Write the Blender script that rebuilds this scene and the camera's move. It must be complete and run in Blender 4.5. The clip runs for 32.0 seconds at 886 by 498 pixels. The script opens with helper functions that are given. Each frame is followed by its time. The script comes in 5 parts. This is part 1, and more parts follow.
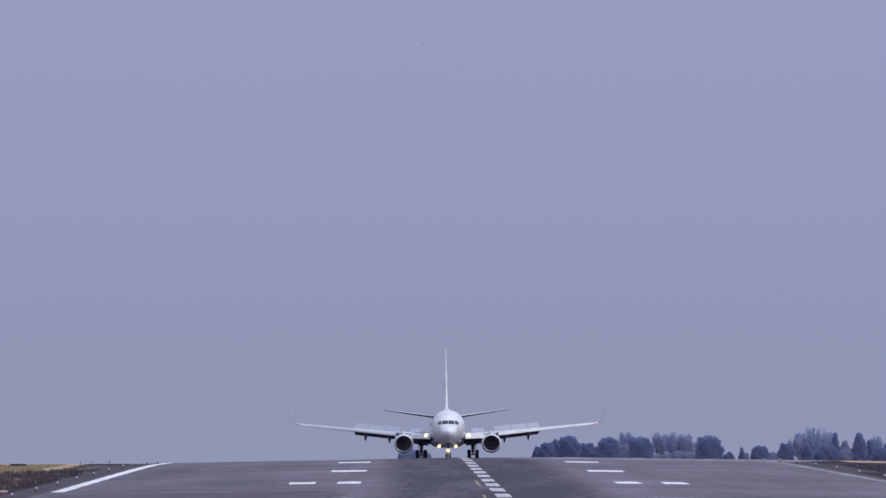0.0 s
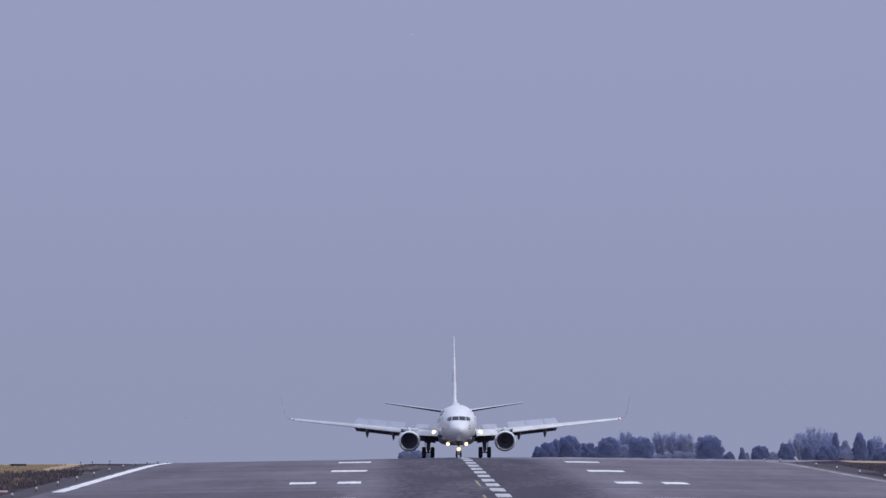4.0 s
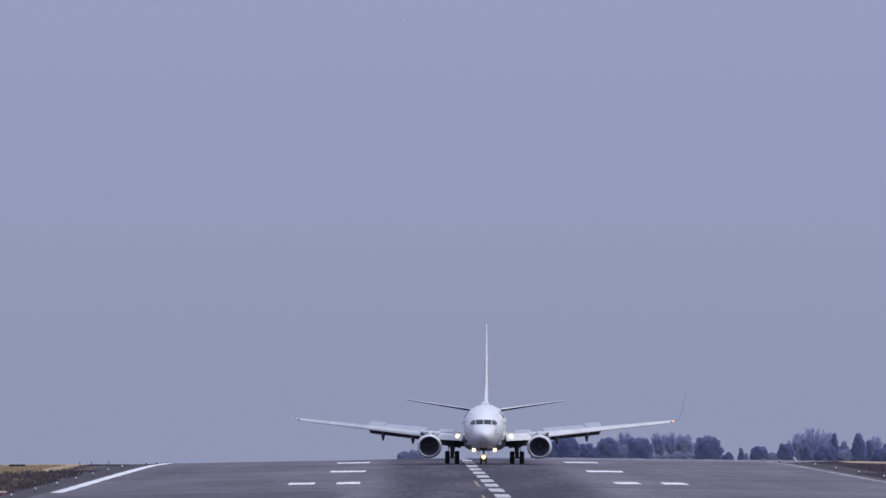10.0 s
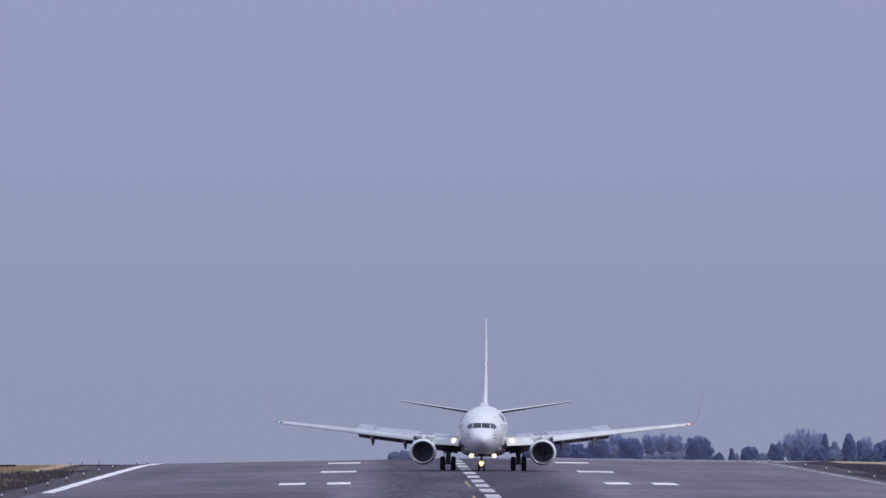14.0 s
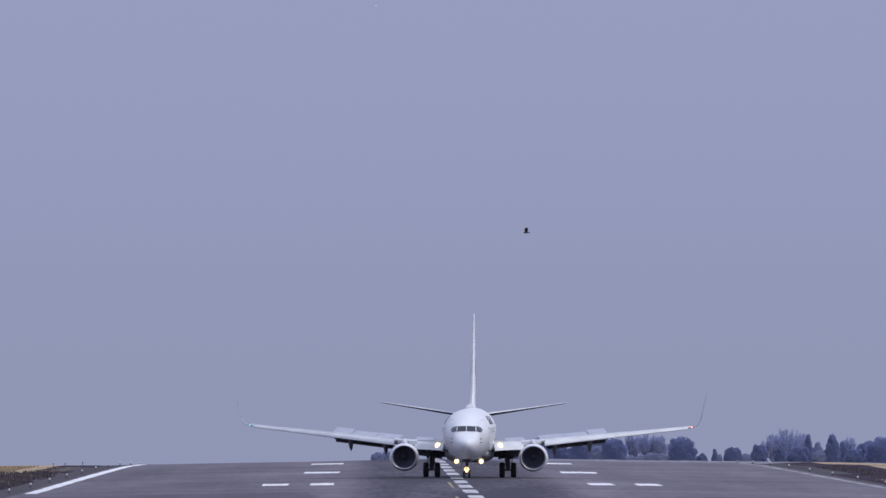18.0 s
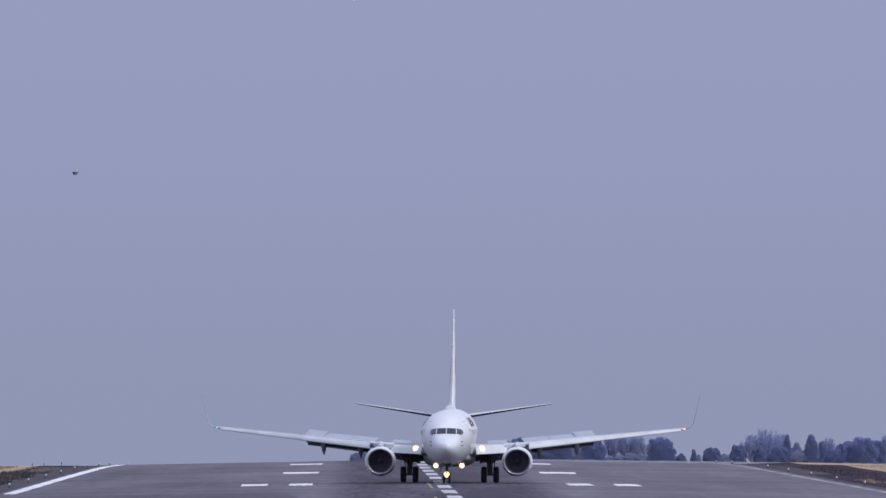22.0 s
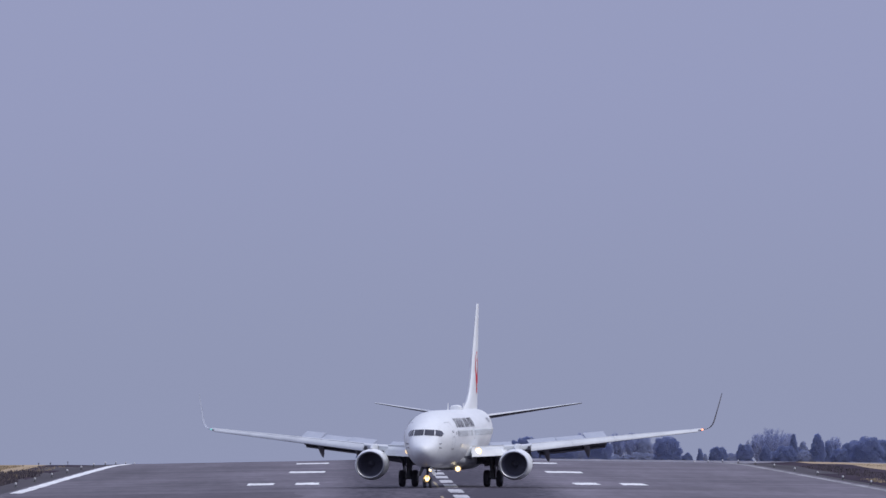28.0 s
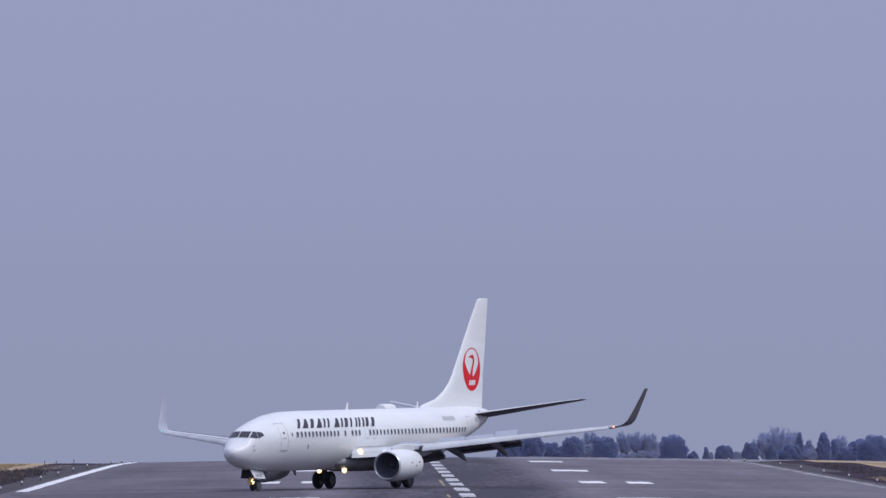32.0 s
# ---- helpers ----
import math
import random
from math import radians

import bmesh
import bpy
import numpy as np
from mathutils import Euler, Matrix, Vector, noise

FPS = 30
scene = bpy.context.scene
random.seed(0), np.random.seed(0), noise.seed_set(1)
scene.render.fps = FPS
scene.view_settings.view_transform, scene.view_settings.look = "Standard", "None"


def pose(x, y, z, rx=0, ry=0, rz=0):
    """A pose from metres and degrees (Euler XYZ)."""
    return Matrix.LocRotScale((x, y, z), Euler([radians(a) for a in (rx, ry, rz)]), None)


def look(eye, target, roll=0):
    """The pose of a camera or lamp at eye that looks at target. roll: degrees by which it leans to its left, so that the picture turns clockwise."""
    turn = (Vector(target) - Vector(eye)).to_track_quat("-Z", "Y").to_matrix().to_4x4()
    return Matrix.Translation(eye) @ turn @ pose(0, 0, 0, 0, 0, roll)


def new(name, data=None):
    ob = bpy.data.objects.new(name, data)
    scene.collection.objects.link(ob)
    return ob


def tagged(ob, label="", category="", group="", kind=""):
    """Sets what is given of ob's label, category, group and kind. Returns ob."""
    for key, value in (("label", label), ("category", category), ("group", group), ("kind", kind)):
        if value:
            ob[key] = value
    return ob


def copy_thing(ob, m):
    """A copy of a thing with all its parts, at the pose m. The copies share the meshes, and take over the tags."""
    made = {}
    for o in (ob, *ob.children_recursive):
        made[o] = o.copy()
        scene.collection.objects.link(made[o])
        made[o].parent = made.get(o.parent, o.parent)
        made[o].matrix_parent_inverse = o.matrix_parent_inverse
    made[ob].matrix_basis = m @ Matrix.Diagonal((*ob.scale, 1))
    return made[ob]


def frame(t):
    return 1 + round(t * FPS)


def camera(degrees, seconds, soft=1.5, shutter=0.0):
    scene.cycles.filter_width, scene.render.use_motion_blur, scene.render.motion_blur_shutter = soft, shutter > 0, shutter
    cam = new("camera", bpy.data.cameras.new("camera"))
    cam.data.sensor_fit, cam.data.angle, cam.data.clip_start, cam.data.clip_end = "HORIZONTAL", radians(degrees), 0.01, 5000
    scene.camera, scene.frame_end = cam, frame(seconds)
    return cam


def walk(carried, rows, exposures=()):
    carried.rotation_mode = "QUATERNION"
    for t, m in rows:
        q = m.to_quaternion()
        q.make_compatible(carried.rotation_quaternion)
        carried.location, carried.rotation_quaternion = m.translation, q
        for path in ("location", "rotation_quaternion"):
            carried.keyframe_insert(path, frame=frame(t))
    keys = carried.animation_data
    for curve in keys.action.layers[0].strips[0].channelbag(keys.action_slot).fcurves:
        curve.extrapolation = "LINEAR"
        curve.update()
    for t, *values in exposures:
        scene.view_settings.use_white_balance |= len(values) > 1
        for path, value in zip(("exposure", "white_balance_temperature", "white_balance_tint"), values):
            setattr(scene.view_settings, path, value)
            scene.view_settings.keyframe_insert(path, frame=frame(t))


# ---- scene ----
# ---- camera and its walk ----
ANGLE = 3.578                                  # long telephoto lens
EYE = (-6.2, 0.0, 6.2)                         # metres; the runway's centre line is x = 0, it runs along +y
PER = 1 / 25100                                # radians per unit of the aiming table
cam = camera(ANGLE, 32.0, soft=1.5)


def aim(dx, dy):
    """Camera on its tripod, swung by small steps to the side and up."""
    return pose(*EYE, 90 + math.degrees((255 + dy) * PER), 0, math.degrees((dx - 75.3) * PER))


walk(cam, [
    (0, aim(-0.1, -0.3)), (2, aim(-0.4, 0.2)), (3.5, aim(0.5, -0.2)), (5.5, aim(-0.2, -0.4)), (8, aim(-0.4, 0.6)),
    (9, aim(-0.2, 0.5)), (10, aim(-1.4, 0.5)), (10.5, aim(-2.0, 0.6)), (11, aim(-3.4, 0.4)), (11.5, aim(-5.4, 0.4)),
    (12, aim(-6.6, 0.2)), (12.5, aim(-7.5, 0.3)), (13, aim(-10.1, 0.6)), (13.5, aim(-14.1, 1.0)), (14, aim(-18.1, 1.0)),
    (14.5, aim(-22.9, 1.2)), (16.5, aim(-37.1, 2.2)), (17, aim(-40.9, 2.3)), (17.5, aim(-43.8, 2.3)), (18, aim(-47.8, 2.5)),
    (18.5, aim(-51.7, 2.7)), (19, aim(-54.4, 2.8)), (19.5, aim(-58.2, 2.6)), (20, aim(-62.5, 2.4)), (20.5, aim(-67.1, 2.5)),
    (21, aim(-71.6, 2.8)), (21.5, aim(-77.7, 2.7)), (22, aim(-85.1, 3.0)), (22.5, aim(-94.1, 2.9)), (23, aim(-101.8, 3.2)),
    (23.5, aim(-103.3, 3.1)), (24, aim(-100.1, 3.0)), (24.5, aim(-96.3, 2.6)), (25, aim(-91.4, 2.5)), (25.5, aim(-86.8, 2.3)),
    (27.5, aim(-77.7, 1.8)), (28, aim(-73.9, 1.7)), (28.5, aim(-71.0, 1.6)), (29, aim(-69.2, 1.5)), (29.5, aim(-67.8, 1.4)),
    (30, aim(-67.2, 1.7)), (30.5, aim(-66.3, 2.1)), (31, aim(-65.8, 1.9)), (31.5, aim(-65.0, 0.7)), (32, aim(-63.3, -1.1)),
])
scene.view_settings.exposure = 0.0

# ---- world and sun ----
world = bpy.data.worlds.new("hazy_sky")
scene.world = world
world.use_nodes = True
wn, wl = world.node_tree.nodes, world.node_tree.links
wn.clear()
sky = wn.new("ShaderNodeTexSky")
sky.sky_type, sky.sun_disc = "NISHITA", False
sky.sun_elevation, sky.sun_rotation = radians(48), radians(112)
sky.air_density, sky.dust_density, sky.ozone_density = 1.5, 6.0, 2.0
SKY_STRENGTH = 0.1
# milky lilac haze over the whole sky, greyer and a little darker close above the ground
haze_rgb = wn.new("ShaderNodeMix")
haze_rgb.data_type = "RGBA"
haze_rgb.inputs[6].default_value = (2.97, 3.29, 4.93, 1)
haze_rgb.inputs[7].default_value = (3.12, 3.40, 5.36, 1)
haze_rise = wn.new("ShaderNodeMapRange")
haze_rise.interpolation_type = "SMOOTHSTEP"
haze_rise.inputs[1].default_value, haze_rise.inputs[2].default_value = 0.0, 0.024
sky_mix = wn.new("ShaderNodeMix")
sky_mix.data_type = "RGBA"
sky_mix.inputs[0].default_value = 0.93
background = wn.new("ShaderNodeBackground")
background.inputs[1].default_value = SKY_STRENGTH
world_out = wn.new("ShaderNodeOutputWorld")
wl.new(sky.outputs[0], sky_mix.inputs[6])
wl.new(haze_rgb.outputs[2], sky_mix.inputs[7])
# an overcast sky grows brighter towards the zenith
sky_co = wn.new("ShaderNodeTexCoord")
sky_axes = wn.new("ShaderNodeSeparateXYZ")
sky_rise = wn.new("ShaderNodeMapRange")
sky_rise.inputs[1].default_value, sky_rise.inputs[2].default_value = 0.0, 1.0
overhead = wn.new("ShaderNodeRGB")
overhead.outputs[0].default_value = (7.8, 8.5, 11.9, 1)
sky_scale = wn.new("ShaderNodeMix")
sky_scale.data_type = "RGBA"
wl.new(sky_co.outputs["Generated"], sky_axes.inputs[0])
wl.new(sky_axes.outputs[2], sky_rise.inputs[0])
wl.new(sky_axes.outputs[2], haze_rise.inputs[0])
wl.new(haze_rise.outputs[0], haze_rgb.inputs[0])
wl.new(sky_rise.outputs[0], sky_scale.inputs[0])
wl.new(sky_mix.outputs[2], sky_scale.inputs[6])
wl.new(overhead.outputs[0], sky_scale.inputs[7])
wl.new(sky_scale.outputs[2], background.inputs[0])
wl.new(background.outputs[0], world_out.inputs[0])

sun_data = bpy.data.lights.new("sun", "SUN")
sun_data.energy, sun_data.angle, sun_data.color = 1.7, radians(20), (1.0, 0.98, 0.96)
sun = new("sun", sun_data)
# the veiled sun stands high, a little behind the camera
SUN_EL, SUN_AZ = radians(48), radians(112)
sun_way = Vector((math.sin(SUN_AZ) * math.cos(SUN_EL), math.cos(SUN_AZ) * math.cos(SUN_EL), math.sin(SUN_EL)))
sun.matrix_basis = look(sun_way * 100, (0, 0, 0))


# ---- materials ----
def material(name, base, rough=0.6, metal=0.0, second=None, scale=1.0, stretch=(1, 1, 1), fine=0.0, bump=0.0,
             bump_scale=20.0, glow=None, contrast=(0.35, 0.65), coat=0.0, spec=0.5, island=0.0, thin=0.0):
    """Principled material: two colours mixed by a broad noise, a finer grain on top, relief by bump."""
    m = bpy.data.materials.new(name)
    m.use_nodes = True
    n, l = m.node_tree.nodes, m.node_tree.links
    p = n["Principled BSDF"]
    p.inputs["Base Color"].default_value = (*base, 1)
    p.inputs["Roughness"].default_value = rough
    p.inputs["Metallic"].default_value = metal
    p.inputs["Coat Weight"].default_value = coat
    p.inputs["Specular IOR Level"].default_value = spec
    if glow:
        p.inputs["Emission Color"].default_value = (*glow[0], 1)
        p.inputs["Emission Strength"].default_value = glow[1]
        return m
    co = n.new("ShaderNodeTexCoord")
    mp = n.new("ShaderNodeMapping")
    mp.inputs["Scale"].default_value = stretch
    l.new(co.outputs["Object"], mp.inputs[0])
    if second:
        broad = n.new("ShaderNodeTexNoise")
        broad.inputs["Scale"].default_value = scale
        broad.inputs["Detail"].default_value = 5
        l.new(mp.outputs[0], broad.inputs["Vector"])
        ramp = n.new("ShaderNodeMapRange")
        ramp.inputs[1].default_value, ramp.inputs[2].default_value = contrast
        l.new(broad.outputs[0], ramp.inputs[0])
        mix = n.new("ShaderNodeMix")
        mix.data_type = "RGBA"
        mix.inputs[6].default_value, mix.inputs[7].default_value = (*base, 1), (*second, 1)
        l.new(ramp.outputs[0], mix.inputs[0])
        last = mix.outputs[2]
        if fine or island:
            hsv = n.new("ShaderNodeHueSaturation")
            l.new(last, hsv.inputs["Color"])
            val = n.new("ShaderNodeMapRange")
            k = fine or island
            val.inputs[3].default_value, val.inputs[4].default_value = 1 - k, 1 + k
            if island:
                geo = n.new("ShaderNodeNewGeometry")
                l.new(geo.outputs["Random Per Island"], val.inputs[0])
            else:
                grain = n.new("ShaderNodeTexNoise")
                grain.inputs["Scale"].default_value = scale * 9
                grain.inputs["Detail"].default_value = 3
                l.new(mp.outputs[0], grain.inputs["Vector"])
                l.new(grain.outputs[0], val.inputs[0])
            l.new(val.outputs[0], hsv.inputs["Value"])
            last = hsv.outputs[0]
        l.new(last, p.inputs["Base Color"])
    if thin:
        # leaves and twigs let some light through
        back = n.new("ShaderNodeBsdfTranslucent")
        l.new(p.inputs["Base Color"].links[0].from_socket, back.inputs[0])
        both = n.new("ShaderNodeMixShader")
        both.inputs[0].default_value = thin
        l.new(p.outputs[0], both.inputs[1])
        l.new(back.outputs[0], both.inputs[2])
        l.new(both.outputs[0], n["Material Output"].inputs[0])
    if bump:
        bn = n.new("ShaderNodeTexNoise")
        bn.inputs["Scale"].default_value = bump_scale
        bn.inputs["Detail"].default_value = 4
        l.new(co.outputs["Object"], bn.inputs["Vector"])
        bp = n.new("ShaderNodeBump")
        bp.inputs["Strength"].default_value = bump
        bp.inputs["Distance"].default_value = 0.02
        l.new(bn.outputs[0], bp.inputs["Height"])
        l.new(bp.outputs[0], p.inputs["Normal"])
    return m


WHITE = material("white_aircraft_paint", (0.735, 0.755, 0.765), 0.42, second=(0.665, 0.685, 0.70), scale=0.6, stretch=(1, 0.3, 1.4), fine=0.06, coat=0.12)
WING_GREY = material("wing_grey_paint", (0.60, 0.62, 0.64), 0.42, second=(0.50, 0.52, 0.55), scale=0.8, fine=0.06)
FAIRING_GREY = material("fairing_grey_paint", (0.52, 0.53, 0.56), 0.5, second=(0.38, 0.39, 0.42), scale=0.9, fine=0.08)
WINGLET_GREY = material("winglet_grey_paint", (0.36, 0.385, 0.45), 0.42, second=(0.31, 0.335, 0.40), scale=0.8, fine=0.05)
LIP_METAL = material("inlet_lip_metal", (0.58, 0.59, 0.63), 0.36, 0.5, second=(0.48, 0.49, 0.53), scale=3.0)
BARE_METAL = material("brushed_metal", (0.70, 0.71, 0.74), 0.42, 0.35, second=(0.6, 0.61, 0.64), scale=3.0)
# a grey with the shade of low and downward faces put into it
UNDER_GREY = material("underside_shade_grey", (0.175, 0.175, 0.205), 0.55, second=(0.125, 0.125, 0.148), scale=1.2, fine=0.08)
# dark grey raised and blued, with haze put into the colour
DARK_GREY = material("hazed_dark_grey", (0.08, 0.08, 0.10), 0.5, second=(0.06, 0.06, 0.078), scale=1.5)
GLASS = material("dark_tinted_glass", (0.034, 0.036, 0.05), 0.12, spec=0.4, second=(0.046, 0.048, 0.064), scale=2.0)
SEAM = material("panel_seam_grey", (0.42, 0.43, 0.46), 0.5, second=(0.36, 0.37, 0.4), scale=4.0)
INK = material("charcoal_livery_paint", (0.035, 0.035, 0.048), 0.5, second=(0.047, 0.047, 0.062), scale=2.0, spec=0.25)
RED = material("crimson_livery_paint", (0.68, 0.012, 0.026), 0.5, second=(0.60, 0.010, 0.022), scale=2.0, spec=0.25)
# tyre black lifted towards blue to include the haze
TYRE = material("hazed_tyre_rubber", (0.055, 0.054, 0.068), 0.85, second=(0.072, 0.070, 0.086), scale=6.0)
RIM = material("grey_wheel_metal", (0.14, 0.14, 0.15), 0.5, 0.4, second=(0.08, 0.08, 0.09), scale=8.0)
STRUT = material("gear_strut_grey", (0.30, 0.30, 0.32), 0.45, 0.3, second=(0.16, 0.16, 0.18), scale=5.0)
# duct and fan: the blue-grey lift stands for haze before the dark inlet
DUCT = material("hazed_engine_duct", (0.125, 0.123, 0.168), 0.75, second=(0.10, 0.10, 0.137), scale=2.0)
FAN = material("hazed_fan_metal", (0.105, 0.104, 0.142), 0.7, second=(0.085, 0.084, 0.115), scale=4.0)
NOZZLE = material("hot_section_metal", (0.22, 0.20, 0.19), 0.45, 0.9, second=(0.14, 0.13, 0.13), scale=5.0)
LAMP = material("landing_lamp_glow", (1, 0.9, 0.7), glow=((1.0, 0.88, 0.60), 3.6))
# amber glow of the disc that stands for each lamp's bloom
LAMP_HALO = material("lamp_halo_glow", (1, 0.8, 0.5), glow=((1.0, 0.64, 0.28), 1.25))
LAMP_WARM = material("taxi_lamp_glow", (1, 0.85, 0.5), glow=((1.0, 0.74, 0.34), 3.6))
NAV_RED = material("red_lamp_glow", (1, 0.2, 0.1), glow=((1.0, 0.30, 0.16), 3.0))
NAV_GREEN = material("green_lamp_glow", (0.3, 1, 0.8), glow=((0.2, 0.7, 0.68), 0.55))
ASPHALT = material("runway_asphalt", (0.144, 0.129, 0.157), 0.85, second=(0.097, 0.086, 0.106), scale=0.12, stretch=(1.4, 0.06, 1), fine=0.3, bump=0.3, bump_scale=0.8, contrast=(0.32, 0.66), spec=0.3)


def runway_wear(m):
    """Tyre rubber worn into the middle of the runway, in long uneven patches, and pale and dark bays across it."""
    n, l = m.node_tree.nodes, m.node_tree.links
    p = n["Principled BSDF"]
    old = p.inputs["Base Color"].links[0].from_socket
    co, axes = n.new("ShaderNodeTexCoord"), n.new("ShaderNodeSeparateXYZ")
    l.new(co.outputs["Object"], axes.inputs[0])
    aside = n.new("ShaderNodeMath")
    aside.operation = "SUBTRACT"
    aside.inputs[1].default_value = -0.3
    l.new(axes.outputs[0], aside.inputs[0])
    off = n.new("ShaderNodeMath")
    off.operation = "ABSOLUTE"
    l.new(aside.outputs[0], off.inputs[0])
    near = n.new("ShaderNodeMapRange")
    near.interpolation_type = "SMOOTHSTEP"
    near.inputs[1].default_value, near.inputs[2].default_value = 8.6, 4.6
    l.new(off.outputs[0], near.inputs[0])
    amount = None
    for scale, lo, hi, stretch in ((0.18, 0.16, 0.60, (1.0, 0.05, 1.0)), (1.9, 0.47, 0.57, (1.0, 0.05, 1.0))):
        mp, no, mr = n.new("ShaderNodeMapping"), n.new("ShaderNodeTexNoise"), n.new("ShaderNodeMapRange")
        mp.inputs["Scale"].default_value = stretch
        no.inputs["Scale"].default_value, no.inputs["Detail"].default_value = scale, 4
        mr.inputs[1].default_value, mr.inputs[2].default_value = lo, hi
        l.new(co.outputs["Object"], mp.inputs[0])
        l.new(mp.outputs[0], no.inputs["Vector"])
        l.new(no.outputs[0], mr.inputs[0])
        if amount is None:
            amount = mr.outputs[0]
        else:
            half = n.new("ShaderNodeMath")
            half.operation = "MULTIPLY_ADD"
            half.inputs[1].default_value = 0.45
            l.new(mr.outputs[0], half.inputs[0])
            l.new(amount, half.inputs[2])
            amount = half.outputs[0]
    both = n.new("ShaderNodeMath")
    both.operation = "MULTIPLY"
    l.new(near.outputs[0], both.inputs[0])
    l.new(amount, both.inputs[1])
    less = n.new("ShaderNodeMath")
    less.operation, less.use_clamp = "MULTIPLY", True
    less.inputs[1].default_value = 0.95
    l.new(both.outputs[0], less.inputs[0])
    mix = n.new("ShaderNodeMix")
    mix.data_type = "RGBA"
    l.new(less.outputs[0], mix.inputs[0])
    l.new(old, mix.inputs[6])
    # paving bays laid across, a little lighter or darker
    mp, no, mr, bay = n.new("ShaderNodeMapping"), n.new("ShaderNodeTexNoise"), n.new("ShaderNodeMapRange"), n.new("ShaderNodeHueSaturation")
    mp.inputs["Scale"].default_value = (0.10, 0.22, 1.0)
    no.inputs["Scale"].default_value, no.inputs["Detail"].default_value = 0.3, 5
    mr.inputs[1].default_value, mr.inputs[2].default_value = 0.35, 0.65
    mr.inputs[3].default_value, mr.inputs[4].default_value = 0.80, 1.16
    l.new(co.outputs["Object"], mp.inputs[0])
    l.new(mp.outputs[0], no.inputs["Vector"])
    l.new(no.outputs[0], mr.inputs[0])
    # the western side is a little darker
    west_tone, both_bays = n.new("ShaderNodeMapRange"), n.new("ShaderNodeMath")
    west_tone.inputs[1].default_value, west_tone.inputs[2].default_value = -17.0, -11.0
    west_tone.inputs[3].default_value, west_tone.inputs[4].default_value = 0.88, 1.05
    l.new(axes.outputs[0], west_tone.inputs[0])
    both_bays.operation = "MULTIPLY"
    l.new(mr.outputs[0], both_bays.inputs[0])
    l.new(west_tone.outputs[0], both_bays.inputs[1])
    l.new(both_bays.outputs[0], bay.inputs["Value"])
    l.new(old, bay.inputs["Color"])
    l.new(bay.outputs[0], mix.inputs[6])
    mix.inputs[7].default_value = (0.034, 0.028, 0.043, 1)
    l.new(mix.outputs[2], p.inputs["Base Color"])


runway_wear(ASPHALT)
SHOULDER = material("shoulder_asphalt", (0.066, 0.058, 0.068), 0.9, spec=0.2, second=(0.050, 0.044, 0.051), scale=0.2, stretch=(1, 0.1, 1), fine=0.2)
OLD_ASPHALT = material("older_asphalt", (0.098, 0.086, 0.106), 0.9, spec=0.25, second=(0.070, 0.061, 0.076), scale=0.15, stretch=(1.2, 0.08, 1), fine=0.25, contrast=(0.32, 0.66))
MARK = material("white_runway_paint", (0.78, 0.78, 0.78), 0.7, second=(0.62, 0.62, 0.62), scale=0.5, stretch=(1, 0.15, 1), fine=0.1)
MARK_DASH = material("scuffed_white_runway_paint", (0.56, 0.56, 0.57), 0.7, second=(0.34, 0.33, 0.35), scale=0.7, stretch=(1, 0.12, 1), fine=0.15)
MARK_WORN = material("worn_white_runway_paint", (0.34, 0.34, 0.35), 0.75, second=(0.15, 0.14, 0.15), scale=0.8, stretch=(1, 0.08, 1), fine=0.2)
YELLOW = material("yellow_taxi_paint", (0.34, 0.27, 0.14), 0.7, second=(0.22, 0.18, 0.12), scale=0.5, stretch=(1, 0.1, 1))
FIELD = material("dry_grass_field", (0.38, 0.295, 0.20), 0.95, spec=0.05, second=(0.32, 0.245, 0.165), scale=0.15, stretch=(1, 0.15, 1), fine=0.25)
EARTH = material("dark_bare_earth", (0.068, 0.056, 0.073), 0.95, spec=0.0, second=(0.048, 0.040, 0.052), scale=0.4, stretch=(1, 0.12, 1), fine=0.3)
BLADE_GOLD = material("dry_grass_blades", (0.38, 0.30, 0.195), 0.9, second=(0.29, 0.225, 0.145), scale=0.2, island=0.2)
BLADE_BROWN = material("brown_grass_blades", (0.185, 0.142, 0.115), 0.9, second=(0.125, 0.098, 0.088), scale=0.2, island=0.15)
BLADE_DARK = material("withered_dark_stalks", (0.096, 0.077, 0.086), 0.9, second=(0.070, 0.057, 0.066), scale=0.3, island=0.2)
# the blue lift in these four tree colours stands for distance haze
LEAF = material("hazed_evergreen_foliage", (0.335, 0.392, 0.605), 0.95, second=(0.305, 0.357, 0.55), scale=0.3, island=0.03, spec=0.02, thin=0.75)
LEAF_PALE = material("hazed_pale_foliage", (0.40, 0.445, 0.61), 0.95, second=(0.35, 0.39, 0.54), scale=0.3, island=0.03, spec=0.05, thin=0.65)
TWIG = material("hazed_bare_twigs", (0.375, 0.425, 0.62), 0.95, second=(0.34, 0.385, 0.57), scale=0.5, island=0.08, spec=0.1, thin=0.5)
BARK = material("hazed_bark", (0.28, 0.31, 0.47), 0.95, second=(0.24, 0.27, 0.42), scale=2.0, fine=0.2)
LIGHT_BODY = material("lamp_housing_white", (0.55, 0.55, 0.55), 0.5, second=(0.42, 0.42, 0.42), scale=5.0)
LIGHT_BASE = material("lamp_base_dark", (0.05, 0.05, 0.055), 0.6, second=(0.08, 0.08, 0.08), scale=5.0)
FEATHER = material("black_feathers", (0.02, 0.02, 0.024), 0.6, second=(0.035, 0.035, 0.04), scale=20.0)
BALLOON = material("white_balloon_skin", (0.85, 0.85, 0.85), 0.3, second=(0.8, 0.8, 0.8), scale=4.0)
